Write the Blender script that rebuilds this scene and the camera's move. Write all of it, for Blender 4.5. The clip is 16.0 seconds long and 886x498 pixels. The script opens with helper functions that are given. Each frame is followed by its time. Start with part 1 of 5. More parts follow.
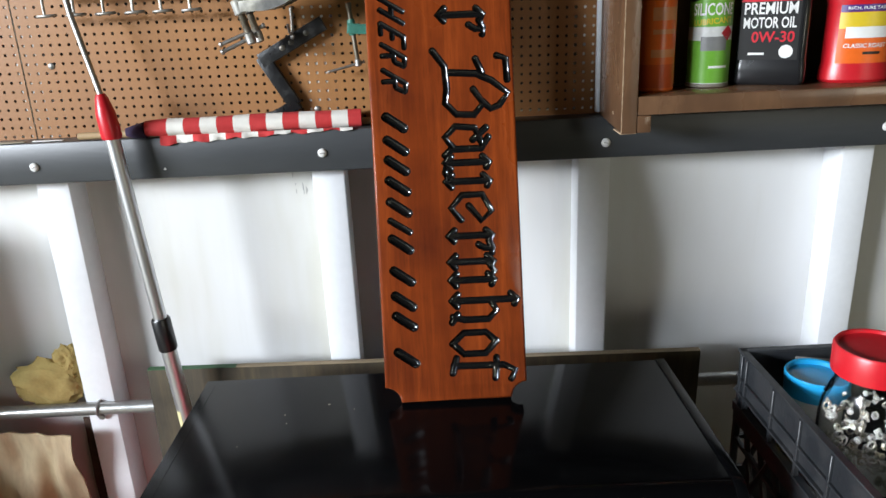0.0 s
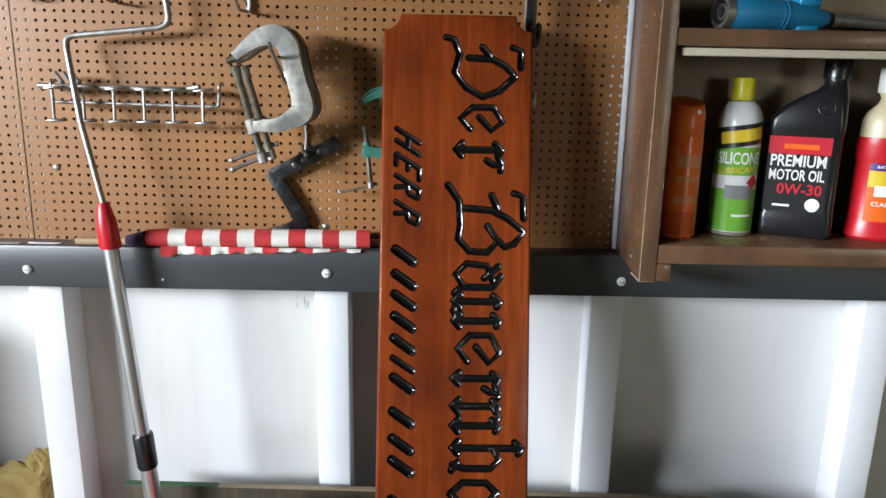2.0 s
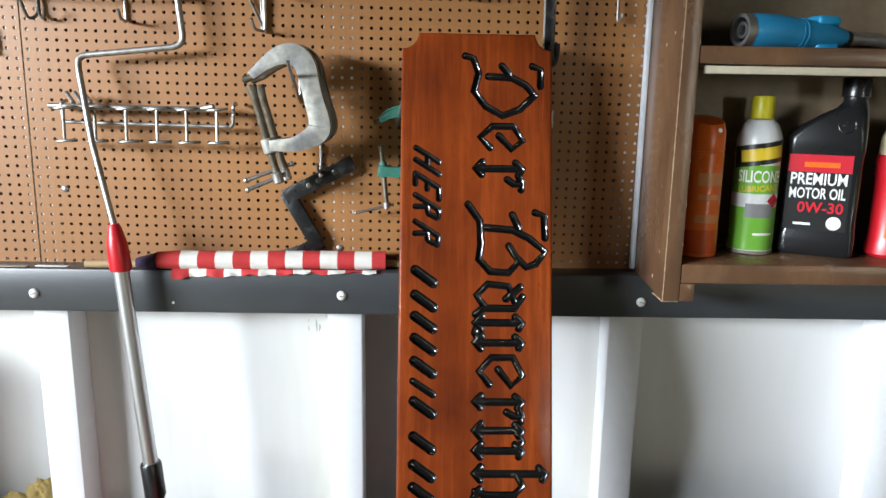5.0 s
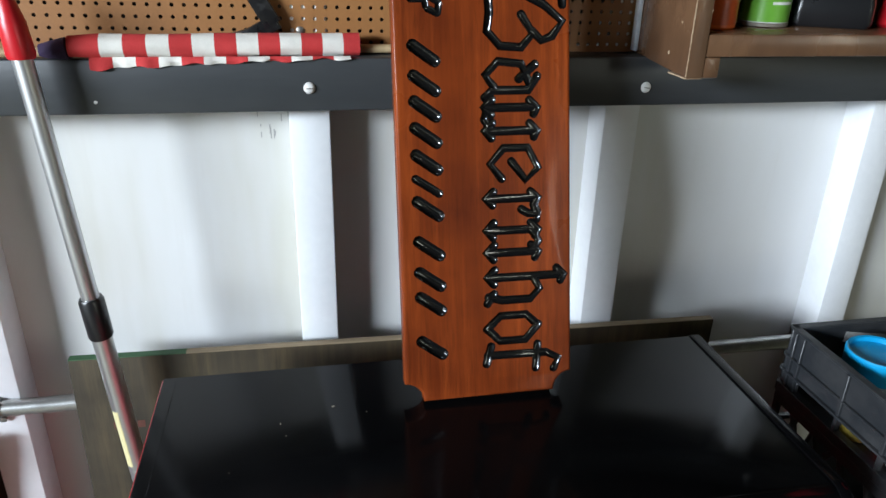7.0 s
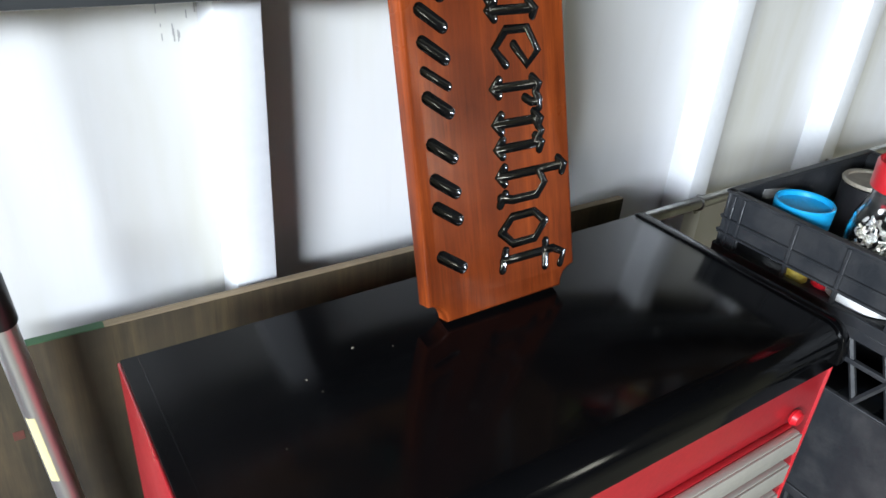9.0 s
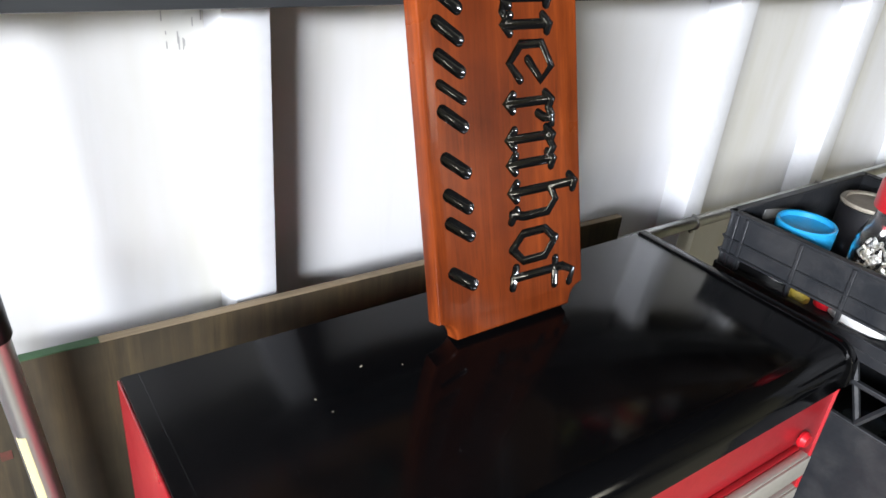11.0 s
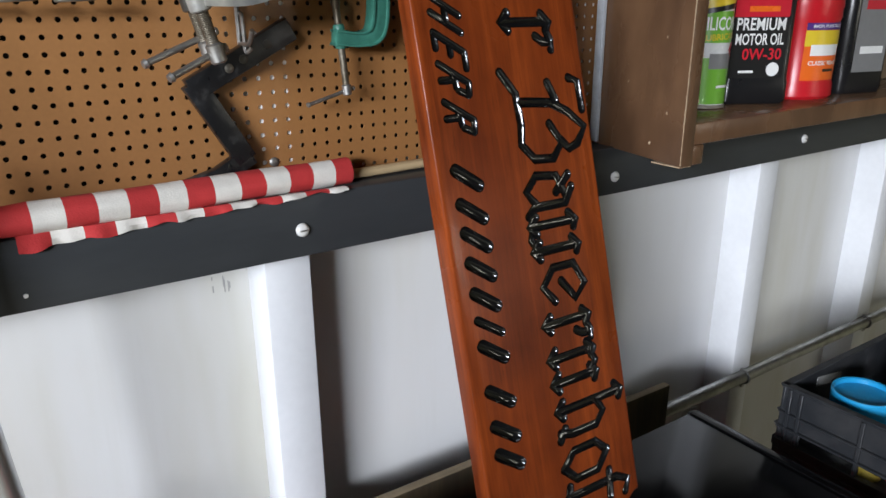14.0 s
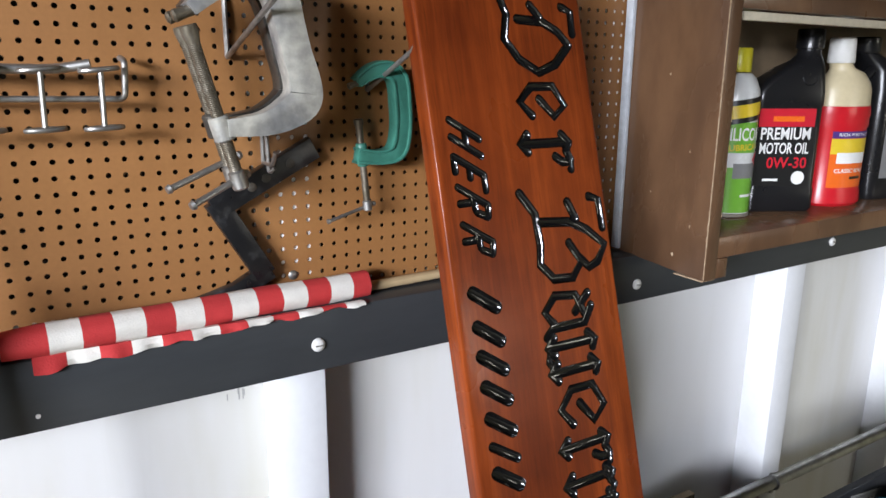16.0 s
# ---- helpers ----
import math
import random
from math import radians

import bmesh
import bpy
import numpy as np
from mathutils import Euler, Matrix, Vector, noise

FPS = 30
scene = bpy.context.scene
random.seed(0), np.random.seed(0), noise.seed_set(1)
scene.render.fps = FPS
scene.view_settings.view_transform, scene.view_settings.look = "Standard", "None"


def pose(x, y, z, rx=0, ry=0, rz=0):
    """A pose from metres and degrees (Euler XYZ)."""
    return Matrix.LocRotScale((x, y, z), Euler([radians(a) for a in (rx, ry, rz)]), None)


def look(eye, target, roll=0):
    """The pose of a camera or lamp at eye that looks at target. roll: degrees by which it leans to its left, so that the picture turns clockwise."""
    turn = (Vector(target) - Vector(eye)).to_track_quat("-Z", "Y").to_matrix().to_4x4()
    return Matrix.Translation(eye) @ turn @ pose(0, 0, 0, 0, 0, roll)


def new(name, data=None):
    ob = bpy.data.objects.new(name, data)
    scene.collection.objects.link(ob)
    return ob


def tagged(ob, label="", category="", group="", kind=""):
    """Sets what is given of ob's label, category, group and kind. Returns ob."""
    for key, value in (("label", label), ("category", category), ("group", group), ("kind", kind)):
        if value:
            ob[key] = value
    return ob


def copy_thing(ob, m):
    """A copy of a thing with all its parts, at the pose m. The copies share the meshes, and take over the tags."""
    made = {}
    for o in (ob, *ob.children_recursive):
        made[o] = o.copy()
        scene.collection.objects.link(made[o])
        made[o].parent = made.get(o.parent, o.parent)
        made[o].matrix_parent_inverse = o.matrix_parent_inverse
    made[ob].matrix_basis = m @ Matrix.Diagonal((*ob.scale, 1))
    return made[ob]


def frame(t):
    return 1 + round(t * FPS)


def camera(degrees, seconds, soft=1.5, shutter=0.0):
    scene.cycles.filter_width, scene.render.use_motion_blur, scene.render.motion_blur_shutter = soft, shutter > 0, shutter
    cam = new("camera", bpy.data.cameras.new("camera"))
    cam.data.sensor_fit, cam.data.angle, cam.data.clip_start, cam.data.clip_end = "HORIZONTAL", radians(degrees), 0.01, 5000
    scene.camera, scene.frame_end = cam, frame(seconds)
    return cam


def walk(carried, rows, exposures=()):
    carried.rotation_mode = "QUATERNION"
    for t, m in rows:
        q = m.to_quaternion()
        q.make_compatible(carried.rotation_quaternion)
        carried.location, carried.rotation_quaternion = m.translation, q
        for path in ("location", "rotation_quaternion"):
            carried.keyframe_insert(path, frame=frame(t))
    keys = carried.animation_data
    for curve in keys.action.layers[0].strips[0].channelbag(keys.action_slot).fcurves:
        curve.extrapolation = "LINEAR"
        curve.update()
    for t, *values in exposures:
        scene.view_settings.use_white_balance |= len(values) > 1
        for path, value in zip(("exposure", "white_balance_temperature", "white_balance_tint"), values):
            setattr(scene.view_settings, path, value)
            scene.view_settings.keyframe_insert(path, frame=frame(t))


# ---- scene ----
cam = camera(63.3, 16.0)
METRES, EYE, TILT, LEAN, TURN = 0.915, 1.55, -18.7, 2.47, -1.13
ROWS = [
    (0.0, 0.0, 0.0, 0.0, 0.0, 0.0, -0.0),
    (0.5, 0.023, 0.0169, 0.0094, 2.9, -0.29, -2.6),
    (1.0, 0.009, 0.0419, 0.0255, 1.02, -0.33, -3.36),
    (1.5, -0.0069, 0.0446, 0.0705, 0.17, 1.32, -3.59),
    (2.0, -0.0124, 0.0417, 0.1041, -0.1, 4.96, -3.69),
    (2.5, -0.0216, 0.0368, 0.123, -0.3, 7.27, -3.84),
    (3.0, -0.0242, 0.0362, 0.125, -0.36, 8.6, -3.82),
    (5.3, -0.0606, 0.0678, 0.0865, -1.17, 6.15, -3.05),
    (5.5, -0.0711, 0.0759, 0.0783, -2.67, 5.27, -2.8),
    (6.0, -0.1398, 0.1235, 0.0627, -7.75, 2.38, -1.24),
    (6.5, -0.1493, 0.1613, 0.0484, -9.94, -2.02, -0.23),
    (7.0, -0.1871, 0.2101, 0.0318, -10.42, -5.01, -0.6),
    (7.5, -0.3435, 0.274, 0.0393, -21.56, -6.46, 1.48),
    (8.0, -0.4017, 0.324, 0.0244, -29.07, -8.98, 2.92),
    (8.5, -0.4194, 0.3684, 0.017, -31.82, -11.02, 4.4),
    (8.7, -0.4251, 0.3819, 0.0167, -32.19, -12.15, 4.48),
    (10.8, -0.4537, 0.4292, 0.015, -33.96, -11.59, 3.09),
    (11.0, -0.4539, 0.4294, 0.0151, -33.97, -10.92, 3.39),
    (11.5, -0.4499, 0.4285, 0.025, -33.53, -10.42, 4.25),
    (12.0, -0.456, 0.4333, 0.0407, -33.06, -9.74, 5.48),
    (12.5, -0.4499, 0.4425, 0.0611, -33.16, -8.07, 6.59),
    (13.0, -0.4502, 0.44, 0.086, -33.15, -6.71, 7.35),
    (13.5, -0.4537, 0.4334, 0.1144, -31.76, -3.38, 7.86),
    (14.0, -0.4458, 0.4303, 0.1311, -31.61, -1.68, 8.21),
    (14.5, -0.4461, 0.4257, 0.145, -30.77, -0.28, 8.2),
    (15.0, -0.4417, 0.4194, 0.1579, -30.38, 0.75, 8.0),
    (15.5, -0.4409, 0.421, 0.162, -29.83, 1.87, 7.27),
    (16.0, -0.4304, 0.4271, 0.1876, -29.64, 3.32, 6.85),
]
walk(cam, [(t, pose(0, 0, EYE, TILT, LEAN, TURN) @ pose(METRES * x, METRES * y, METRES * z, 90 + pitch, roll, yaw)) for t, x, y, z, yaw, pitch, roll in ROWS],
     exposures=[(0, -0.03, 6500, 13), (1.5, -0.02, 6450, 13), (3, -0.08, 6300, 14), (5, 0.20, 6450, 12), (6.5, -0.11, 6400, 11), (7.2, -0.20, 6150, 10), (8, -0.20, 6150, 10), (8.5, -0.01, 6200, 11),
                (11, 0.27, 6600, 17), (12, -0.04, 6750, 17), (13, -0.42, 6500, 17), (14, -0.56, 6500, 16), (15, -0.44, 6450, 17), (16, -0.16, 6450, 18)])

# ---- light ----
world = bpy.data.worlds.new("daylight")
scene.world = world
world.use_nodes = True
_wn = world.node_tree.nodes
_sky = _wn.new("ShaderNodeTexSky")
_sky.sky_type, _sky.sun_disc = "NISHITA", False
_sky.sun_elevation, _sky.sun_rotation = radians(48), radians(250)
_wn["Background"].inputs[1].default_value = 0.12
world.node_tree.links.new(_sky.outputs[0], _wn["Background"].inputs[0])


def area_lamp(name, matrix, sx, sy, watts, colour):
    data = bpy.data.lights.new(name, "AREA")
    data.shape, data.size, data.size_y, data.energy, data.color = "RECTANGLE", sx, sy, watts, colour
    ob = new(name, data)
    ob.matrix_world = matrix
    return tagged(ob, kind="structure")


# the bright sky seen through the open garage door in the side wall
area_lamp("door_daylight", look((-4.50, -2.10, 2.50), (0.0, 0.80, 1.40)), 2.2, 0.75, 690, (0.85, 0.935, 1.0))
# an added fill lamp, no known source, gives the weaker light from the right
area_lamp("right_fill", look((2.10, -2.95, 1.75), (0.3, 0.9, 1.4)), 0.6, 0.8, 24, (1.0, 1.0, 0.84))


# ---- materials ----
def nodes_of(name):
    m = bpy.data.materials.new(name)
    m.use_nodes = True
    nt = m.node_tree
    return m, nt, nt.nodes["Principled BSDF"]


def add(nt, kind, **settings):
    n = nt.nodes.new(kind)
    for key, value in settings.items():
        n.inputs[key.replace("_", " ")].default_value = value
    return n


def noise_fac(nt, scale, detail=4.0, stretch=(1, 1, 1), rough=0.55):
    co = nt.nodes.new("ShaderNodeTexCoord")
    mp = nt.nodes.new("ShaderNodeMapping")
    mp.inputs["Scale"].default_value = stretch
    nz = add(nt, "ShaderNodeTexNoise", Scale=scale, Detail=detail, Roughness=rough)
    nt.links.new(co.outputs["Object"], mp.inputs[0])
    nt.links.new(mp.outputs[0], nz.inputs["Vector"])
    return nz.outputs["Fac"]


def ramp(nt, fac, stops):
    r = nt.nodes.new("ShaderNodeValToRGB")
    e = r.color_ramp.elements
    while len(e) < len(stops):
        e.new(0.5)
    for el, (p, c) in zip(e, stops):
        el.position, el.color = p, (*c[:3], 1)
    nt.links.new(fac, r.inputs[0])
    return r.outputs[0]


def mix(nt, fac, a, b, mode="MIX"):
    n = nt.nodes.new("ShaderNodeMix")
    n.data_type, n.blend_type = "RGBA", mode
    for sock, v in ((n.inputs[0], fac), (n.inputs[6], a), (n.inputs[7], b)):
        if hasattr(v, "is_linked"):
            nt.links.new(v, sock)
        elif isinstance(v, (int, float)):
            sock.default_value = v
        else:
            sock.default_value = (*v[:3], 1)
    return n.outputs[2]


def bump(nt, bsdf, fac, strength, distance=0.001):
    b = add(nt, "ShaderNodeBump", Strength=strength, Distance=distance)
    nt.links.new(fac, b.inputs["Height"])
    nt.links.new(b.outputs[0], bsdf.inputs["Normal"])


def surface(name, colour, rough=0.5, metal=0.0, second=None, patch=6.0, grain=150.0, relief=0.15, vary=0.25, coat=0.0, stretch=(1, 1, 1), worn=0.5):
    """A surface with patches of a second colour, fine grain in tone, relief and gloss."""
    m, nt, b = nodes_of(name)
    second = second or tuple(c * (1 - vary) for c in colour)
    big = noise_fac(nt, patch, 5.0, stretch)
    fine = noise_fac(nt, grain, 3.0, stretch)
    col = mix(nt, ramp(nt, big, [(worn - 0.12, (0, 0, 0)), (worn + 0.18, (1, 1, 1))]), colour, second)
    tone = ramp(nt, fine, [(0.3, (1 - vary * 0.5,) * 3), (0.7, (1, 1, 1))])
    col = mix(nt, 1.0, col, tone, "MULTIPLY")
    nt.links.new(col, b.inputs["Base Color"])
    rg = ramp(nt, big, [(0.3, (max(rough - 0.08, 0.02),) * 3), (0.7, (min(rough + 0.1, 1),) * 3)])
    nt.links.new(rg, b.inputs["Roughness"])
    b.inputs["Metallic"].default_value = metal
    b.inputs["Coat Weight"].default_value = coat
    b.inputs["Coat Roughness"].default_value = 0.12
    bump(nt, b, fine, relief)
    return m


def wood(name, dark, light, rough, scale=1.0, axis="Z", coat=0.0, relief=0.2, rings=26.0):
    """Sawn timber with its grain along one axis."""
    m, nt, b = nodes_of(name)
    s = {"X": (0.06, 1, 1), "Y": (1, 0.06, 1), "Z": (1, 1, 0.06)}[axis]
    fine = noise_fac(nt, 330.0 * scale, 5.0, s, 0.7)
    streak = noise_fac(nt, 95.0 * scale, 6.0, s, 0.7)
    broad = noise_fac(nt, rings * scale, 4.0, tuple(v if v < 1 else 1.0 for v in s), 0.6)
    patchy = noise_fac(nt, 7.0, 4.0)
    c = ramp(nt, streak, [(0.36, dark), (0.62, light)])
    c = mix(nt, ramp(nt, broad, [(0.40, (0.85,) * 3), (0.58, (0, 0, 0))]), c, dark)
    c = mix(nt, ramp(nt, fine, [(0.34, (0.55,) * 3), (0.5, (0, 0, 0))]), c, tuple(v * 0.45 for v in dark))
    c = mix(nt, 0.4, c, ramp(nt, patchy, [(0.32, tuple(v * 0.5 for v in dark)), (0.62, light)]))
    nt.links.new(c, b.inputs["Base Color"])
    nt.links.new(ramp(nt, patchy, [(0.3, (rough + 0.08,) * 3), (0.7, (max(rough - 0.06, 0.03),) * 3)]), b.inputs["Roughness"])
    b.inputs["Coat Weight"].default_value = coat
    b.inputs["Coat Roughness"].default_value = 0.1
    bump(nt, b, streak, relief)
    return m


def plain(name, colour, rough=0.4, metal=0.0, **more):
    return surface(name, colour, rough, metal, vary=more.pop("vary", 0.12), relief=more.pop("relief", 0.05), **more)


def clear(name, colour, rough, ior=1.45):
    m, nt, b = nodes_of(name)
    b.inputs["Base Color"].default_value = (*colour, 1)
    b.inputs["Roughness"].default_value, b.inputs["IOR"].default_value = rough, ior
    b.inputs["Transmission Weight"].default_value = 1.0
    return m


def streaked_panel():
    """White sheet wall with faint drips, and yellowish runs tinted for warm bounced light."""
    m, nt, b = nodes_of("white_sheet")
    run = noise_fac(nt, 7.0, 4.0, (1, 1, 0.18))
    drips = noise_fac(nt, 26.0, 5.0, (1, 1, 0.08), 0.6)
    c = ramp(nt, run, [(0.34, (0.71, 0.71, 0.71)), (0.50, (0.685, 0.68, 0.665)), (0.70, (0.60, 0.585, 0.52))])
    c = mix(nt, ramp(nt, drips, [(0.58, (0, 0, 0)), (0.80, (0.16,) * 3)]), c, (0.46, 0.43, 0.36))
    nt.links.new(c, b.inputs["Base Color"])
    b.inputs["Roughness"].default_value = 0.5
    bump(nt, b, noise_fac(nt, 220.0, 2.0), 0.05)
    return m


M_PANEL = streaked_panel()
M_STUD = surface("white_stud_paint", (0.80, 0.81, 0.825), 0.45, patch=9, grain=90, relief=0.12, vary=0.07)
M_RAIL = surface("charcoal_rail_paint", (0.030, 0.033, 0.036), 0.42, second=(0.045, 0.047, 0.048), patch=5, grain=120, relief=0.12, stretch=(0.2, 1, 1))
M_PEG = surface("tempered_hardboard", (0.325, 0.149, 0.050), 0.43, second=(0.262, 0.115, 0.036), patch=3.5, grain=260, relief=0.12, vary=0.16)
M_SIGN = wood("varnished_cedar", (0.092, 0.014, 0.0035), (0.288, 0.055, 0.010), 0.30, axis="Z", coat=0.07, relief=0.12)
M_SIGN.node_tree.nodes["Principled BSDF"].inputs["Specular IOR Level"].default_value = 0.2
M_BLACKGLOSS = surface("black_gloss_paint", (0.006, 0.006, 0.006), 0.15, patch=40, grain=110, relief=0.75, vary=0.3, coat=0.5)
M_CHESTTOP = surface("black_chest_enamel", (0.0025, 0.0026, 0.0030), 0.13, second=(0.004, 0.004, 0.0045), patch=4, grain=300, relief=0.03, vary=0.2)
M_CHESTTOP.node_tree.nodes["Principled BSDF"].inputs["Specular IOR Level"].default_value = 0.16
M_RED = surface("red_enamel", (0.44, 0.018, 0.024), 0.30, second=(0.38, 0.018, 0.024), patch=7, grain=200, relief=0.04, coat=0.3)
# weathered ply, its tones darkened further for the shade behind the chest
M_PLANK = wood("weathered_shaded_plywood", (0.013, 0.009, 0.003), (0.072, 0.050, 0.019), 0.75, scale=0.5, axis="Z", relief=0.6, rings=60.0)
M_PLANKEDGE = wood("plywood_edge", (0.20, 0.15, 0.09), (0.38, 0.29, 0.18), 0.75, axis="X", relief=0.4)
M_GREEN = plain("green_paint", (0.045, 0.12, 0.05), 0.7, vary=0.35)
M_CAB = surface("brown_cabinet_paint", (0.160, 0.084, 0.043), 0.25, second=(0.080, 0.040, 0.021), patch=10, grain=70, relief=0.3, vary=0.3, stretch=(1, 1, 0.4))
M_CRATE = surface("dark_crate_plastic", (0.020, 0.022, 0.025), 0.42, second=(0.038, 0.038, 0.039), patch=22, grain=170, relief=0.4, vary=0.35, worn=0.56)
M_PIPE = surface("galvanised_pipe", (0.52, 0.52, 0.50), 0.38, 0.85, second=(0.36, 0.35, 0.33), patch=30, grain=200, relief=0.1)
M_FLOOR = surface("concrete_floor", (0.32, 0.295, 0.200), 0.8, patch=2, grain=60, relief=0.3)
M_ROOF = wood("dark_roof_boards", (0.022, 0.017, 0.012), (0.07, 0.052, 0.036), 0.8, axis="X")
M_ROOM = surface("dull_room_wall", (0.28, 0.260, 0.150), 0.8, patch=1.5, grain=60, relief=0.2)


# ---- building helpers ----
def box(x0, x1, y0, y1, z0, z1, bevel=0.0, seg=2):
    bm = bmesh.new()
    bmesh.ops.create_cube(bm, size=1.0)
    for v in bm.verts:
        v.co = Vector(((x0 + x1) / 2 + v.co.x * (x1 - x0), (y0 + y1) / 2 + v.co.y * (y1 - y0), (z0 + z1) / 2 + v.co.z * (z1 - z0)))
    if bevel:
        bmesh.ops.bevel(bm, geom=bm.edges[:], offset=bevel, segments=seg, affect="EDGES", profile=0.5, clamp_overlap=True)
    return bm


def merge(*bms):
    out = bmesh.new()
    for b in bms:
        me = bpy.data.meshes.new("tmp")
        b.to_mesh(me)
        b.free()
        out.from_mesh(me)
        bpy.data.meshes.remove(me)
    return out


def moved(bm, m):
    bm.transform(m)
    return bm


def prism(outline, depth, bevel=0.0, seg=2):
    """A plate with this (x, z) outline, from y = 0 back to y = depth."""
    bm = bmesh.new()
    f = bm.faces.new([bm.verts.new((x, 0, z)) for x, z in outline])
    back = bmesh.ops.extrude_face_region(bm, geom=[f])
    bmesh.ops.translate(bm, vec=(0, depth, 0), verts=[v for v in back["geom"] if isinstance(v, bmesh.types.BMVert)])
    bmesh.ops.recalc_face_normals(bm, faces=bm.faces[:])
    if bevel:
        caps = [e for e in bm.edges if abs(e.verts[0].co.y - e.verts[1].co.y) < 1e-6]
        bmesh.ops.bevel(bm, geom=caps, offset=bevel, segments=seg, affect="EDGES", profile=0.5, clamp_overlap=True)
    return bm


def sweep(points, radius, n=10, close=True, flat=1.0):
    """A round bar along a line of points; radius may be one number or one for each point."""
    pts = [Vector(p) for p in points]
    rad = radius if isinstance(radius, (list, tuple)) else [radius] * len(pts)
    bm = bmesh.new()
    rings = []
    up = None
    for i, p in enumerate(pts):
        d = (pts[min(i + 1, len(pts) - 1)] - pts[max(i - 1, 0)]).normalized()
        if up is None:
            up = Vector((0, 1, 0)) if abs(d.y) < 0.9 else Vector((1, 0, 0))
        side = d.cross(up).normalized()
        up = side.cross(d).normalized()
        rings.append([bm.verts.new(p + (side * math.cos(a) + up * math.sin(a) * flat) * rad[i]) for a in (2 * math.pi * k / n for k in range(n))])
    for a, b in zip(rings, rings[1:]):
        for k in range(n):
            bm.faces.new((a[k], a[(k + 1) % n], b[(k + 1) % n], b[k]))
    if close:
        bm.faces.new(rings[0][::-1])
        bm.faces.new(rings[-1])
    bmesh.ops.recalc_face_normals(bm, faces=bm.faces[:])
    return bm


def rounded(points, r=0.006, n=4):
    """The same line of points with its corners rounded."""
    pts = [Vector(p) for p in points]
    out = [pts[0]]
    for a, b, c in zip(pts, pts[1:], pts[2:]):
        ra, rc = min(r, (a - b).length * 0.45), min(r, (c - b).length * 0.45)
        p, q = b + (a - b).normalized() * ra, b + (c - b).normalized() * rc
        out += [p.lerp(b, t).lerp(b.lerp(q, t), t) for t in (k / n for k in range(n + 1))]
    return out + [pts[-1]]


def lathe(profile, n=32):
    """A turned body from (radius, z) pairs."""
    bm = bmesh.new()
    rings = [[bm.verts.new((r * math.cos(a), r * math.sin(a), z)) for a in (2 * math.pi * k / n for k in range(n))] for r, z in profile]
    for a, b in zip(rings, rings[1:]):
        for k in range(n):
            bm.faces.new((a[k], a[(k + 1) % n], b[(k + 1) % n], b[k]))
    if profile[0][0] > 1e-5:
        bm.faces.new(rings[0][::-1])
    if profile[-1][0] > 1e-5:
        bm.faces.new(rings[-1])
    bmesh.ops.remove_doubles(bm, verts=bm.verts[:], dist=1e-6)
    bmesh.ops.recalc_face_normals(bm, faces=bm.faces[:])
    return bm


def mesh_ob(name, bm, material, smooth=True):
    me = bpy.data.meshes.new(name)
    bm.to_mesh(me)
    bm.free()
    me.materials.append(material)
    if smooth:
        me.shade_smooth()
        me.set_sharp_from_angle(angle=radians(38))
    return new(name, me)


def part(name, bm, material, parent, label="", smooth=True):
    ob = mesh_ob(name, bm, material, smooth)
    ob.parent = parent
    return tagged(ob, label=label)


def thing(name, m, label, category, group="", kind=""):
    ob = new(name)
    ob.empty_display_size = 0.05
    ob.matrix_world = m
    return tagged(ob, label, category, group, kind)


def single(name, bm, material, m, label, category, group="", kind=""):
    ob = mesh_ob(name, bm, material)
    ob.matrix_world = m
    return tagged(ob, label, category, group, kind)


def structure(name, bm, material, label="", smooth=True):
    return tagged(mesh_ob(name, bm, material, smooth), label, kind="structure")


# ---- the shed ----
# height of the unseen door header, set to dim the upper right pegboard
HEADER = 2.035
PANEL_Y, STUD_Y, PEG_Y, RAIL_Y = 1.110, 1.0563, 1.0545, 1.0145
structure("floor", box(-1.6, 2.9, -3.0, 1.13, -0.1, 0.0), M_FLOOR)
structure("ceiling", box(-1.6, 2.9, -3.0, 1.13, 2.7, 2.8), M_ROOF, "dark unlined roof boards")
structure("wall_north", box(-1.6, 2.9, PANEL_Y, 1.13, 0.0, 2.7), M_PANEL, "white sheet wall between painted studs, with faint drips and yellowish runs")
structure("wall_south", box(-1.6, 2.9, -3.1, -3.0, 0.0, 2.8), M_ROOM)
# added out of view: blocks door light from the far-left panel and board
structure("shade_wall", merge(box(-0.99, -0.93, 0.825, PANEL_Y, 0.0, 1.315), box(-0.99, -0.93, 0.52, 0.825, 0.0, 0.93)), M_ROOM, "low unseen wall added to shade the lower left")
structure("wall_east", box(2.8, 2.9, -3.0, 1.11, 0.0, 2.7), M_ROOM)
# unseen wall, placed close so that its opening shapes the door light
structure("wall_west", merge(box(-1.6, -1.5, 0.60, 1.11, 0, 2.7), box(-1.6, -1.5, -3.0, -1.9, 0, 2.7), box(-1.6, -1.5, -1.9, 0.60, HEADER, 2.7)), M_ROOM, "unseen side wall with the open door, its header set to cut the daylight")
structure("ground", box(-400, -1.6, -400, 400, -0.14, -0.04), M_FLOOR)

stud_proto = thing("wall_stud", pose(-0.161, STUD_Y, 0.0), "white-painted square wall stud on the sheet wall", "stud", "wall studs", "structure")
part("stud_face", box(-0.024, 0.024, 0.0, PANEL_Y - STUD_Y, 0.0, 2.7, 0.0020), M_STUD, stud_proto)
STUDS = (-1.375, -0.972, -0.572, 0.2375, 0.6355, 1.0335, 1.4315, 1.8295, 2.2275, 2.6255)
for x in STUDS:
    copy_thing(stud_proto, pose(x, STUD_Y, 0.0))

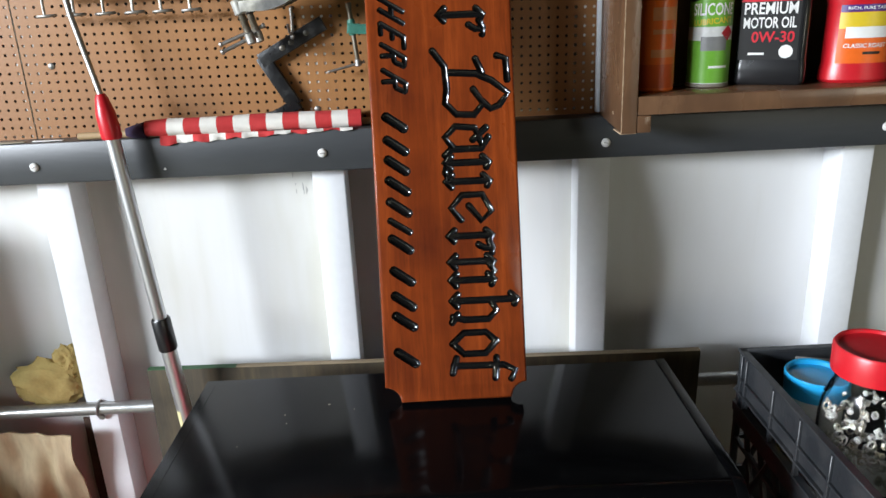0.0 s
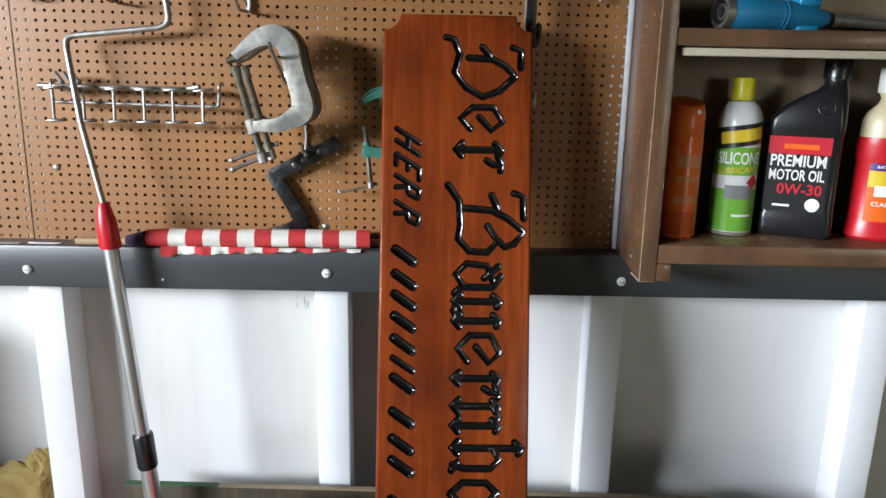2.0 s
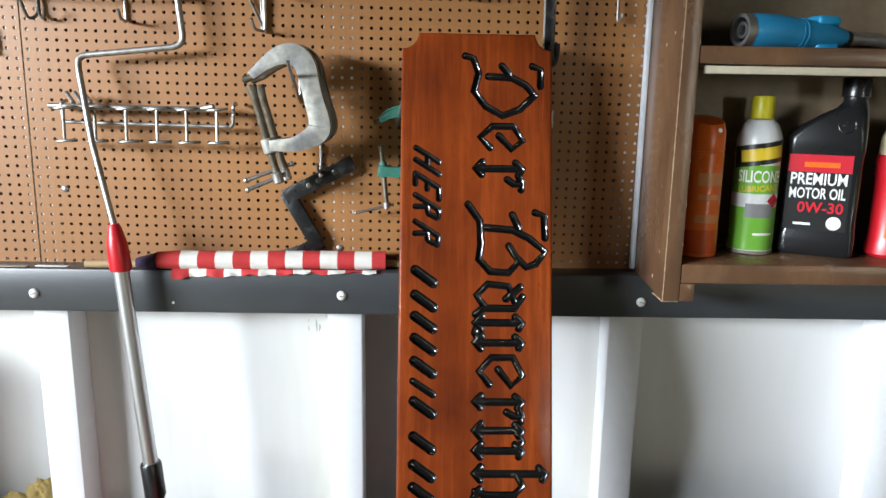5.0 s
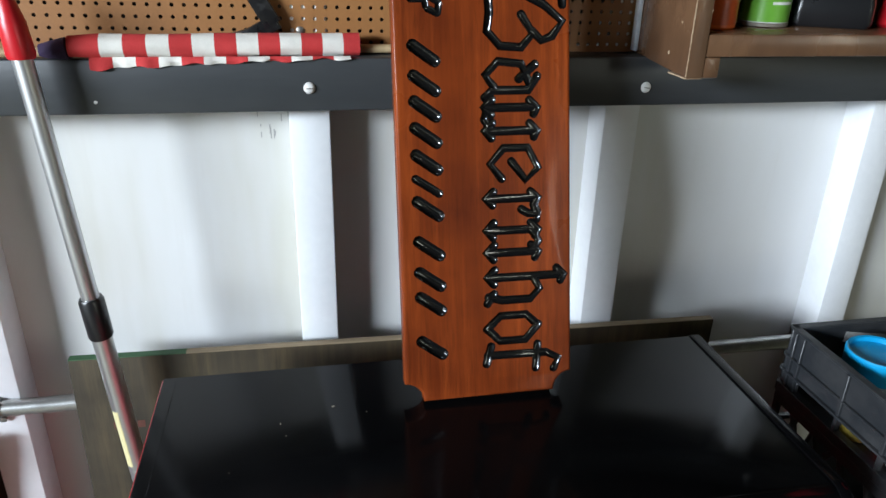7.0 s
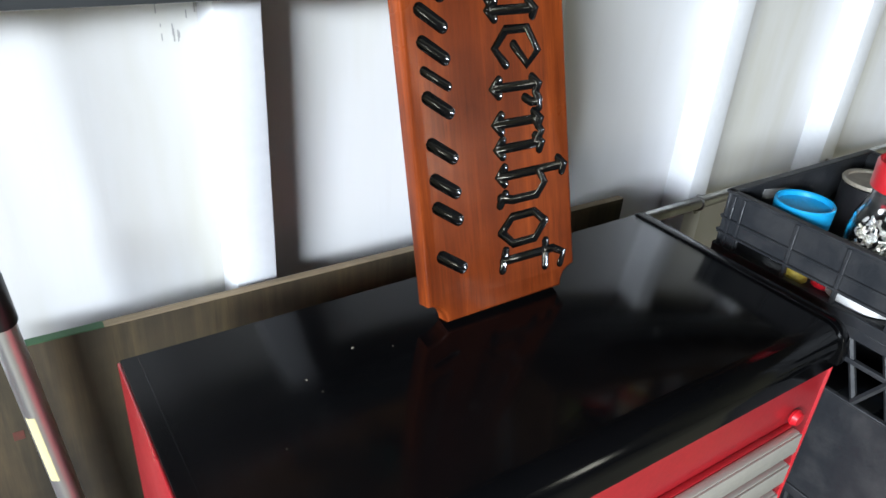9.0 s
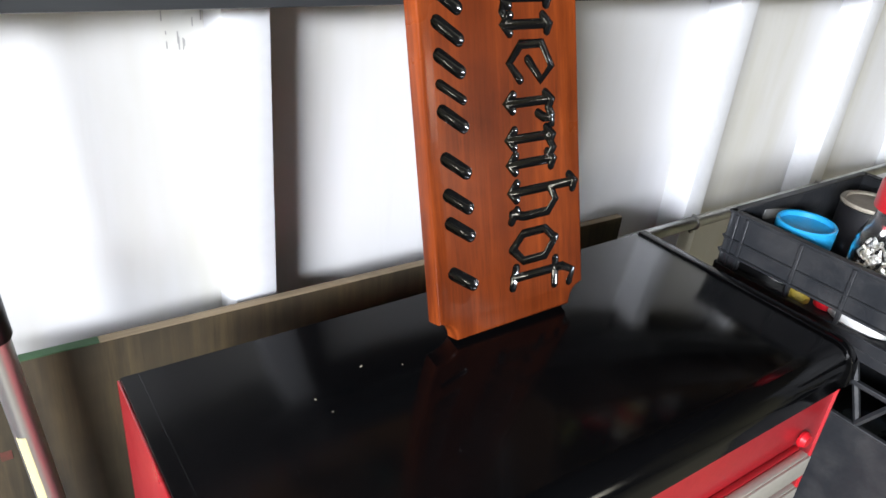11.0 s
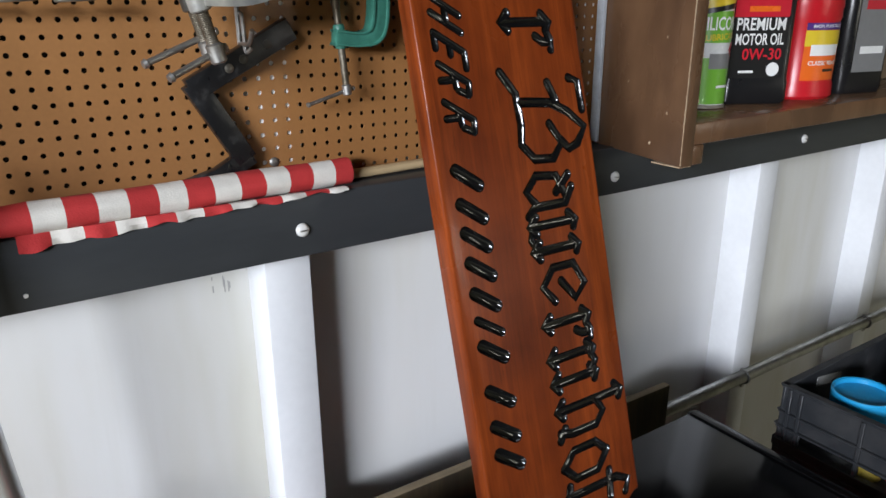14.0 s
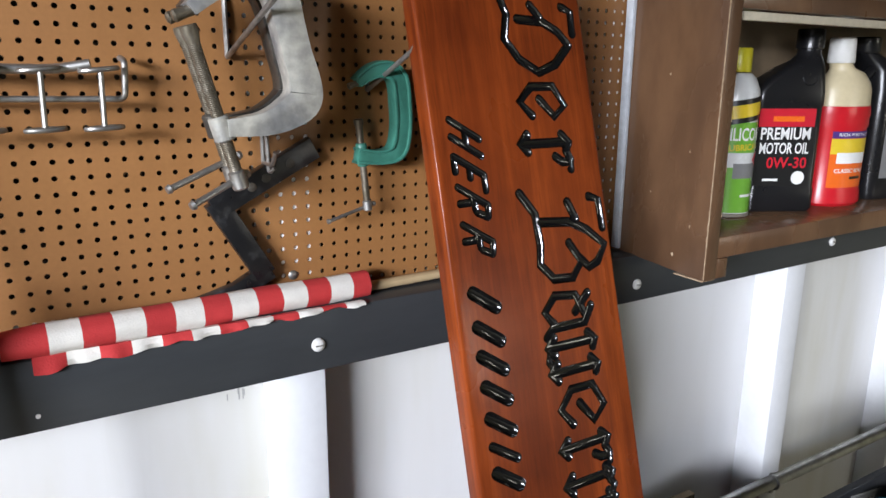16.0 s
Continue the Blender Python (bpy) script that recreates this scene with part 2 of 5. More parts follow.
rail = thing("wall_rail", pose(0, RAIL_Y, 1.333), "charcoal-painted timber rail screwed across the studs", "rail", kind="structure")
part("board", box(-1.5, 2.8, 0.0, STUD_Y - RAIL_Y, 0.0, 0.059, 0.003), M_RAIL, rail)

# ---- pegboard with real holes ----
PITCH, HOLE = 0.0127, 0.00225


def pegboard(name, x0, nx, z0, nz, label):
    """Hardboard nx by nz cells, with an eight-sided hole through each cell."""
    verts, faces = [], []
    h, t = PITCH / 2, 0.0016
    corner = ((h, 0), (h, h), (0, h), (-h, h), (-h, 0), (-h, -h), (0, -h), (h, -h))
    for i in range(nx):
        for k in range(nz):
            cx, cz, b = x0 + (i + 0.5) * PITCH + 0.302, z0 + (k + 0.5) * PITCH - 1.4813, len(verts)
            for px, pz in corner:
                verts.append((cx + px, 0, cz + pz))
            for y in (0.0, t):
                for q in range(8):
                    a = q * math.pi / 4
                    verts.append((cx + HOLE * math.cos(a), y, cz + HOLE * math.sin(a)))
            for q in range(8):
                r = (q + 1) % 8
                faces.append((b + q, b + 8 + q, b + 8 + r, b + r))
                faces.append((b + 8 + q, b + 16 + q, b + 16 + r, b + 8 + r))
    me = bpy.data.meshes.new(name)
    me.from_pydata(verts, [], faces)
    me.materials.append(M_PEG)
    ob = new(name, me)
    ob.matrix_world = pose(-0.302, PEG_Y, 1.4813, 0, 0.5, 0)
    return tagged(ob, label, kind="structure")


pegboard("pegboard_main", -0.57505, 66, 1.38605, 38, "brown perforated hardboard with rows of small holes")
pegboard("pegboard_side", -0.5772 - PITCH * 30, 30, 1.3870, 38, "brown perforated hardboard beside the seam")

# upper sheet, added out of view to stop light falling behind the pegboard
structure("light_stop_sheet", box(-0.958, 2.8, PEG_Y - 0.001, PEG_Y + 0.0015, 1.870, 2.7), M_PEG, "unseen plain hardboard added above the perforated sheets to keep light out")
# the dark colour here stands in for shade seen through the holes
structure("hole_shade_sheet", box(-0.955, 2.8, PANEL_Y - 0.004, PANEL_Y - 0.0005, 1.394, 2.7), M_ROOF, "dark sheet added behind the hardboard for the shade in its holes")
# end batten, likewise added to block light from the side
structure("light_stop_batten", box(-0.988, -0.9585, PEG_Y - 0.002, PANEL_Y, 1.392, 2.7, 0.001), M_STUD, "unseen white batten added to keep light out behind the hardboard")


# ---- more materials ----
M_STEEL = surface("worn_steel", (0.44, 0.43, 0.41), 0.46, 0.9, second=(0.22, 0.20, 0.17), patch=45, grain=300, relief=0.15, worn=0.56)
M_DARKSTEEL = surface("dark_oiled_steel", (0.10, 0.095, 0.085), 0.42, 0.7, second=(0.20, 0.17, 0.13), patch=40, grain=300, relief=0.2, worn=0.6)
M_CLAMPPAINT = surface("scuffed_grey_clamp_paint", (0.25, 0.25, 0.245), 0.42, 0.25, second=(0.72, 0.69, 0.58), patch=17, grain=120, relief=0.6, vary=0.55, worn=0.54)
M_TEAL = surface("teal_clamp_paint", (0.048, 0.21, 0.155), 0.42, second=(0.030, 0.14, 0.10), patch=40, grain=240, relief=0.15)
M_BLACKTOOL = surface("scratched_black_tool", (0.008, 0.008, 0.009), 0.34, second=(0.055, 0.055, 0.055), patch=60, grain=240, relief=0.3, worn=0.66)
M_ALU = surface("brushed_aluminium", (0.62, 0.62, 0.62), 0.42, 0.95, patch=20, grain=200, relief=0.05, vary=0.1, stretch=(1, 1, 0.1))
M_REDPLASTIC = plain("red_plastic", (0.56, 0.012, 0.020), 0.32)
M_BLACKPLASTIC = plain("black_plastic", (0.010, 0.010, 0.011), 0.34)
M_REDCLOTH = surface("red_flag_cloth", (0.50, 0.030, 0.030), 0.85, patch=40, grain=700, relief=0.4, vary=0.15)
M_WHITECLOTH = surface("white_flag_cloth", (0.72, 0.69, 0.63), 0.85, patch=40, grain=700, relief=0.4, vary=0.12)
M_BLUECLOTH = surface("dark_blue_flag_cloth", (0.035, 0.018, 0.060), 0.85, patch=40, grain=700, relief=0.4)
M_DOWEL = wood("pale_dowel", (0.34, 0.22, 0.11), (0.52, 0.38, 0.21), 0.6, axis="X", relief=0.2)
M_SCREWHEAD = plain("white_screw_cap", (0.72, 0.71, 0.68), 0.35)
M_PALESTRIP = surface("pale_shelf_strip", (0.50, 0.45, 0.34), 0.55, second=(0.42, 0.36, 0.26), patch=20, grain=150, relief=0.2)
M_WHITEEDGE = surface("pale_blue_white_edge", (0.62, 0.66, 0.70), 0.5, patch=30, grain=150, relief=0.2)
M_CABINSIDE = surface("dark_cabinet_inside", (0.230, 0.170, 0.105), 0.5, second=(0.160, 0.112, 0.068), patch=6, grain=90, relief=0.2)
M_ORANGE = plain("orange_can_print", (0.80, 0.14, 0.016), 0.30)
M_ORANGEDARK = plain("deep_orange_can_print", (0.62, 0.085, 0.012), 0.30)
M_CANGREEN = plain("green_can_print", (0.16, 0.42, 0.045), 0.30)
M_CANWHITE = plain("white_can_print", (0.66, 0.67, 0.66), 0.28)
M_YELLOW = plain("yellow_plastic", (0.62, 0.55, 0.020), 0.35)
M_YELLOWPRINT = plain("yellow_print", (0.72, 0.52, 0.030), 0.35)
M_BLACKPRINT = plain("black_print", (0.012, 0.012, 0.012), 0.35)
M_OILBOTTLE = plain("black_bottle_plastic", (0.010, 0.010, 0.011), 0.28, relief=0.1)
M_REDPRINT = plain("red_print", (0.55, 0.015, 0.030), 0.35)
M_WHITEPRINT = plain("white_print", (0.80, 0.80, 0.78), 0.4)
M_CREAM = plain("cream_bottle_plastic", (0.66, 0.56, 0.36), 0.35)
M_PURPLE = plain("purple_print", (0.075, 0.028, 0.18), 0.35)
M_GREYPRINT = plain("grey_print", (0.20, 0.20, 0.20), 0.4)
M_BLUEPLASTIC = plain("blue_lid_plastic", (0.010, 0.30, 0.58), 0.32)
M_NOZZLEBLUE = plain("blue_nozzle_plastic", (0.020, 0.25, 0.48), 0.38)
M_JARCLEAR = clear("clear_jar_plastic", (0.93, 0.95, 0.95), 0.06, 1.35)
M_ZINC = surface("zinc_hardware", (0.60, 0.60, 0.58), 0.36, 0.55, second=(0.34, 0.29, 0.20), patch=60, grain=300, relief=0.1)
M_WHITEPLASTIC = plain("white_lid_plastic", (0.76, 0.75, 0.72), 0.4)
M_FOAM = surface("yellowed_foam", (0.44, 0.33, 0.11), 0.85, second=(0.33, 0.23, 0.075), patch=18, grain=220, relief=0.8, vary=0.25)
M_GREASY = surface("greasy_screw_steel", (0.17, 0.145, 0.105), 0.42, 0.7, second=(0.30, 0.27, 0.22), patch=60, grain=300, relief=0.3, worn=0.55)
M_WIRE = surface("dull_rack_wire", (0.36, 0.35, 0.33), 0.40, 0.85, second=(0.25, 0.24, 0.21), patch=50, grain=300, relief=0.1)
M_CARDDARK = surface("dark_brown_cardboard", (0.085, 0.045, 0.028), 0.8, patch=12, grain=150, relief=0.4, vary=0.4)
M_KRAFT = surface("brown_kraft_paper", (0.52, 0.41, 0.25), 0.75, second=(0.30, 0.21, 0.12), patch=9, grain=150, relief=0.5, vary=0.3, stretch=(1, 1, 0.35))
M_DIRTYYELLOW = plain("dirty_yellow_plastic", (0.30, 0.22, 0.03), 0.5)
M_PALEBAG = plain("pale_yellow_bag", (0.62, 0.56, 0.30), 0.45)
M_STENCIL = surface("faded_red_stencil", (0.12, 0.030, 0.020), 0.8, second=(0.09, 0.04, 0.025), patch=120)
M_DRIP = plain("grey_drip", (0.42, 0.41, 0.39), 0.6)
M_PULL = surface("dull_aluminium_pull", (0.62, 0.59, 0.52), 0.4, 0.35, patch=20, grain=200, relief=0.05, vary=0.12)
M_DEEPTEAL = plain("dark_drink_print", (0.02, 0.035, 0.06), 0.3)
M_PALEORANGE = plain("pale_orange_print", (0.68, 0.26, 0.10), 0.32)
M_BRACKET = surface("green_grey_bracket", (0.20, 0.25, 0.23), 0.4, 0.6, patch=40, grain=200, relief=0.15)
M_CANLID = surface("tin_lid", (0.24, 0.21, 0.165), 0.55, 0.15, patch=30, grain=200, relief=0.1)


# ---- writing ----
def text_bm(words, height, width=None, thick=0.0002):
    """Words in the built-in font as a thin flat mesh in x-z, centred, standing proud towards -y."""
    cu = bpy.data.curves.new("words", "FONT")
    cu.body, cu.align_x, cu.align_y, cu.resolution_u = words, "CENTER", "CENTER", 3
    cu.size, cu.offset = 1.0, 0.018
    ob = bpy.data.objects.new("words", cu)
    scene.collection.objects.link(ob)
    me = bpy.data.meshes.new_from_object(ob.evaluated_get(bpy.context.evaluated_depsgraph_get()))
    bpy.data.objects.remove(ob)
    bpy.data.curves.remove(cu)
    bm = bmesh.new()
    bm.from_mesh(me)
    bpy.data.meshes.remove(me)
    xs, ys = [v.co.x for v in bm.verts], [v.co.y for v in bm.verts]
    cx, cy, sx, sy = (min(xs) + max(xs)) / 2, (min(ys) + max(ys)) / 2, max(xs) - min(xs), max(ys) - min(ys)
    kz = height / sy
    kx = width / sx if width else kz
    for v in bm.verts:
        v.co = Vector(((v.co.x - cx) * kx, -thick, (v.co.y - cy) * kz))
    return bm


def plate(w, h, thick=0.0002, nx=1):
    bm = bmesh.new()
    cols = [[bm.verts.new((w * (i / nx - 0.5), -thick, z)) for z in (-h / 2, h / 2)] for i in range(nx + 1)]
    for a, b in zip(cols, cols[1:]):
        bm.faces.new((a[0], b[0], b[1], a[1]))
    return bm


def on_round(bm, r, z, turn=0.0, cx=0.0, squash=1.0):
    """Wraps a flat piece round an upright body of radius r; turn in degrees, 0 faces -y."""
    for v in bm.verts:
        a = v.co.x / r + radians(turn)
        rr = r - v.co.y
        v.co = Vector((cx + rr * math.sin(a), -rr * math.cos(a) * squash, z + v.co.z))
    return bm


# ---- carved sign ----
sign = thing("carved_sign", pose(0.0135, 0.8150, 1.0676, -15.6, 0, 0.5), "varnished red cedar sign with carved black lettering, leaning back", "sign")
SIGN_W, SIGN_L, SIGN_T, COVE = 0.183, 0.656, 0.021, 0.020


def scalloped(w, l, r):
    pts = []
    for cx, cz, a0 in ((-w / 2, 0, 0), (-w / 2, l, -90), (w / 2, l, 180), (w / 2, 0, 90)):
        arc = [(cx + r * math.cos(radians(a0 + d)), cz + r * math.sin(radians(a0 + d))) for d in range(0, 91, 15)]
        pts += arc if a0 in (0, -90, 180, 90) else []
    return pts


def stem(u, top=1.0):
    """An upright of a broken letter, with its pointed foot and its slanted head."""
    return [[(u, 0.04), (u, top - 0.04)], [(u - 0.16, 0.16), (u, 0.0), (u + 0.14, 0.14)], [(u - 0.14, top - 0.14), (u + 0.02, top + 0.02), (u + 0.13, top - 0.06)]]


GLYPHS = {
    "D": (1.1, [[(0.04, -0.24), (0.08, -0.06), (0.33, 0.06), (0.64, -0.04), (0.90, 0.21), (1.06, 0.58), (0.95, 0.95), (0.70, 1.28)],
                [(0.39, 0.26), (0.41, 0.78), (0.53, 1.08), (0.68, 1.25)], [(0.20, 0.56), (0.36, 0.74)], [(0.20, 1.22), (0.26, 1.41), (0.55, 1.40)]]),
    "e": (0.6, [[(0.55, 0.32), (0.3, 0.1), (0.04, 0.36), (0.04, 0.82), (0.38, 1.02), (0.58, 0.78), (0.26, 0.5)]]),
    "r": (0.75, [*stem(0.26), [(0.4, 0.92), (0.58, 1.0)], [(0.5, 0.68), (0.6, 0.82), (0.62, 1.02), (0.74, 0.98)]]),
    "B": (1.25, [[(0.0, -0.16), (0.3, 0.1), (0.72, 0.13), (0.98, 0.08), (1.2, 0.32), (1.22, 0.72), (1.02, 0.94), (0.74, 0.72)],
                 [(0.42, 0.2), (0.46, 0.8), (0.6, 1.15), (0.84, 1.5), (1.06, 1.3), (1.12, 1.1), (0.98, 0.92)], [(0.18, 0.8), (0.44, 0.94)], [(0.14, 1.28), (0.2, 1.48), (0.6, 1.5)]]),
    "a": (0.72, [[(0.08, 0.98), (0.36, 0.66)], [(0.42, 0.86), (0.08, 0.72), (0.03, 0.28), (0.28, 0.04), (0.5, 0.2)], [(0.3, 1.02), (0.56, 0.86), (0.56, 0.16), (0.7, 0.02)]]),
    "u": (0.75, [*stem(0.16), *stem(0.6), [(0.16, 0.08), (0.38, 0.0), (0.6, 0.14)]]),
    "n": (0.75, [*stem(0.16), *stem(0.6), [(0.16, 0.88), (0.4, 1.02), (0.6, 0.88)]]),
    "h": (0.75, [*stem(0.14, 1.5), [(0.14, 0.9), (0.4, 1.03), (0.6, 0.85), (0.6, 0.3), (0.52, 0.02)], [(0.46, 0.14), (0.66, 0.0)]]),
    "o": (0.66, [[(0.34, -0.02), (0.04, 0.25), (0.04, 0.76), (0.30, 0.98)], [(0.28, 1.0), (0.62, 0.74), (0.62, 0.24), (0.38, 0.04)]]),
    "f": (0.72, [[(0.24, -0.02), (0.26, 1.15), (0.42, 1.40), (0.66, 1.30)], [(0.02, 0.06), (0.44, -0.04)], [(0.04, 0.98), (0.62, 0.94)]]),
}
# letter, start and end along the board from its foot
WORDS = [("D", 0.630, 0.551), ("e", 0.543, 0.512), ("r", 0.503, 0.463), ("B", 0.446, 0.362), ("a", 0.352, 0.313), ("u", 0.313, 0.273),
         ("e", 0.266, 0.229), ("r", 0.224, 0.188), ("n", 0.187, 0.147), ("h", 0.136, 0.096), ("o", 0.089, 0.058), ("f", 0.056, 0.022)]
CAPITALS = {
    "H": [[(0.0, 0.0), (0.18, 1.0)], [(0.78, 0.0), (0.96, 1.0)], [(0.09, 0.5), (0.87, 0.5)]],
    "E": [[(0.0, 0.0), (0.18, 1.0)], [(0.0, 0.0), (0.72, 0.0)], [(0.20, 1.0), (0.92, 1.0)], [(0.09, 0.5), (0.66, 0.5)]],
    "R": [[(0.0, 0.0), (0.18, 1.0)], [(0.20, 1.0), (0.74, 0.96)], [(0.78, 0.94), (0.80, 0.58)], [(0.74, 0.54), (0.14, 0.48)], [(0.42, 0.44), (0.78, 0.0)]],
}
BARS = [0.497, 0.466, 0.440, 0.408, 0.358, 0.329, 0.304, 0.278, 0.251, 0.227, 0.204, 0.163, 0.131, 0.105, 0.058]


def gouge(path, w):
    """A round-nosed groove cutter along an (x, z) path on the face of the board."""
    p = [(x, -0.0012, z) for x, z in path]
    d0, d1 = (Vector(p[0]) - Vector(p[1])).normalized(), (Vector(p[-1]) - Vector(p[-2])).normalized()
    pts = [Vector(p[0]) + d0 * w * 0.8] + [Vector(p[0]) + d0 * w * 0.45] + [Vector(q) for q in p] + [Vector(p[-1]) + d1 * w * 0.45, Vector(p[-1]) + d1 * w * 0.8]
    return sweep(pts, [w * 0.45, w * 0.85] + [w] * len(p) + [w * 0.85, w * 0.45], 12)


def carved_board():
    """Cuts every letter's grooves out of the board; the grooves come back as meshes of their own."""
    mats, rngw = [M_SIGN], random.Random(5)
    board = mesh_ob("board", prism(scalloped(SIGN_W, SIGN_L, COVE), SIGN_T, 0.0035, 3), M_SIGN)
    cuts = []
    for ch, z0, z1 in WORDS:
        width, strokes = GLYPHS[ch]
        k = (z0 - z1) / width
        cuts.append([[(-0.0015 + v * 0.0560, z0 - u * k) for u, v in st] for st in strokes])
    for glyph, z in zip("HERR", BARS):
        cuts.append([[(-0.0735 + v * 0.0285, z + 0.0165 - u * 0.0185 - v * 0.0145) for u, v in st] for st in CAPITALS[glyph]])
    for k, z in enumerate(BARS[4:]):
        # plain slanted bars, as long and as wide as the small capitals; the slim one stands for a slim letter
        r = 0.0066 if k != 5 else 0.0048
        cuts.append([[(-0.0762 + r * 0.5, z + 0.0085), (-0.0470 - r * 0.5, z - 0.0075)]])
    for i, strokes in enumerate(cuts):
        w = 0.0050 if i < len(WORDS) else 0.0039 if i < len(WORDS) + 4 else 0.0048 if i == len(WORDS) + 9 else 0.0066
        slot = M_BLACKGLOSS.copy()
        mats.append(slot)
        board.data.materials.append(slot)
        for st in strokes:
            before = len(board.data.polygons)
            for attempt in range(6):
                # a hair's breadth of shift keeps crossing grooves from meeting edge on edge
                cutter = mesh_ob("cutter", moved(gouge(st, w), Matrix.Translation([rngw.uniform(-1, 1) * 0.00012 * (attempt + 1) for _ in range(3)])), slot, False)
                md = board.modifiers.new("cut", "BOOLEAN")
                md.object, md.operation, md.solver, md.material_mode = cutter, "DIFFERENCE", "EXACT", "TRANSFER"
                me = bpy.data.meshes.new_from_object(board.evaluated_get(bpy.context.evaluated_depsgraph_get()))
                board.modifiers.clear()
                bpy.data.objects.remove(cutter)
                if len(me.polygons) > before - 12 and max(v.co.z for v in me.vertices) - min(v.co.z for v in me.vertices) > SIGN_L * 0.99:
                    board.data = me
                    break
    return board, mats, len(cuts)


def split_board(board, mats, count):
    full = board.data
    for i in range(count + 1):
        bm = bmesh.new()
        bm.from_mesh(full)
        bmesh.ops.delete(bm, geom=[f for f in bm.faces if f.material_index != i], context="FACES")
        if not bm.faces:
            bm.free()
            continue
        for f in bm.faces:
            f.material_index = 0
        name = "board" if i == 0 else "carved_letter" if i <= len(WORDS) + 4 else "carved_bar"
        part(name, bm, M_SIGN if i == 0 else M_BLACKGLOSS, sign, "" if i == 0 else "glossy black painted carving")
    bpy.data.objects.remove(board)
    for m in mats[1:]:
        bpy.data.materials.remove(m)


split_board(*carved_board())

# ---- tool chest ----
LID_TOP, LID_LOW, CHEST_F, CHEST_B, CHEST_H = 1.0618, 1.0185, -0.150, 0.146, 0.324
chest = thing("tool_chest", pose(-0.013, 0.766, 0.0), "red steel tool chest with a glossy black lid and drawers", "tool chest")


def lid_outline(grow=0.0):
    """The lid in section: square at the back, rolled over a wide radius at the front."""
    r = 0.027
    pts = [(CHEST_B + grow, LID_LOW - 0.006), (CHEST_B + grow, LID_TOP - 0.003 + grow), (CHEST_B - 0.003, LID_TOP + grow)]
    for d in range(0, 91, 10):
        a = radians(90 + d)
        pts.append((CHEST_F + r + (r + grow) * math.cos(a), LID_TOP - r + (r + grow) * math.sin(a)))
    return pts + [(CHEST_F - grow, LID_LOW), (CHEST_F + 0.006, LID_LOW - 0.002), (CHEST_F + 0.009, LID_LOW - 0.006)]


def lid_piece(x0, x1, grow):
    bm = prism([(y, z) for y, z in lid_outline(grow)], x1 - x0, 0.001)
    for v in bm.verts:
        v.co = Vector((x0 + v.co.y, v.co.x, v.co.z))
    bmesh.ops.recalc_face_normals(bm, faces=bm.faces[:])
    return bm


lid = part("lid", lid_piece(-CHEST_H + 0.001, CHEST_H - 0.011, 0.0), M_CHESTTOP, chest, "glossy black lid with a rolled front edge")
part("end_seam", lid_piece(-0.3095, -0.3085, 0.0003), M_CHESTTOP, lid)
part("end_cap", lid_piece(CHEST_H - 0.0125, CHEST_H, 0.0015), M_CHESTTOP, lid)
part("body", box(-CHEST_H + 0.001, CHEST_H - 0.001, CHEST_F + 0.008, CHEST_B - 0.001, 0.02, LID_LOW - 0.001, 0.004), M_RED, chest, "red enamelled steel body")
for x in (-CHEST_H, CHEST_H - 0.001):
    part("side_sheet", box(x - 0.0012, x + 0.0012, CHEST_F + 0.006, CHEST_B, 0.02, LID_LOW - 0.008 if x > 0 else LID_TOP - 0.004, 0.0008), M_RED, chest)
for z0, z1 in ((0.910, 0.952), (0.865, 0.907), (0.790, 0.862), (0.715, 0.787), (0.570, 0.712), (0.425, 0.567), (0.22, 0.422)):
    dr = part("drawer", box(-0.296, 0.272, CHEST_F + 0.001, CHEST_F + 0.008, z0, z1, 0.002), M_RED, chest)
    part("drawer_pull", merge(box(-0.296, 0.272, CHEST_F - 0.009, CHEST_F + 0.0008, z1 - 0.014, z1 - 0.001, 0.002), box(-0.296, 0.272, CHEST_F - 0.0115, CHEST_F - 0.0085, z1 - 0.028, z1 - 0.002, 0.001)), M_PULL, dr, "bright aluminium pull strip")
part("catch", moved(lathe([(0.0, 0.0), (0.009, 0.0), (0.010, 0.003), (0.007, 0.008), (0.0, 0.009)], 20), pose(0.276, CHEST_F + 0.006, 0.960, 90)), M_REDPLASTIC, chest, "small red catch")
for x in (-0.28, 0.28):
    for y in (-0.11, 0.11):
        part("foot", box(x - 0.02, x + 0.02, y - 0.02, y + 0.02, 0.0, 0.022, 0.003), M_BLACKPLASTIC, chest)
# flecks of dust and chips of paint lying on the lid
for x, y, w, turn in ((-0.1535, 0.8297, 0.0014, 20), (-0.1195, 0.815, 0.0007, 70), (-0.2078, 0.8081, 0.0009, 110), (-0.202, 0.788, 0.0006, 30), (-0.253, 0.742, 0.0005, 60)):
    single("paint_fleck", box(-w, w, -w * 0.5, w * 0.5, 0, 0.0006, 0.0001, 1), M_PALESTRIP, pose(x, y, LID_TOP + 0.0001, 0, 0, turn), "tiny pale paint fleck lying on the black lid", "fleck", "flecks on the lid")

# ---- leaning board, pipe ----
board = thing("leaning_board", pose(-0.045, 1.0265, 0.0045, 0, 0.75, 0), "weathered grey-brown plywood board leaning against the wall", "board")
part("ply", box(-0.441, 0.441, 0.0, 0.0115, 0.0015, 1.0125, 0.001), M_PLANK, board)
part("top_edge", box(-0.300, 0.4405, 0.0003, 0.0112, 1.0126, 1.0136), M_PLANKEDGE, board, "pale raw ply edge")
part("green_edge", box(-0.4405, -0.300, 0.0003, 0.0112, 1.0126, 1.0138), M_GREEN, board, "edge brushed with green paint")
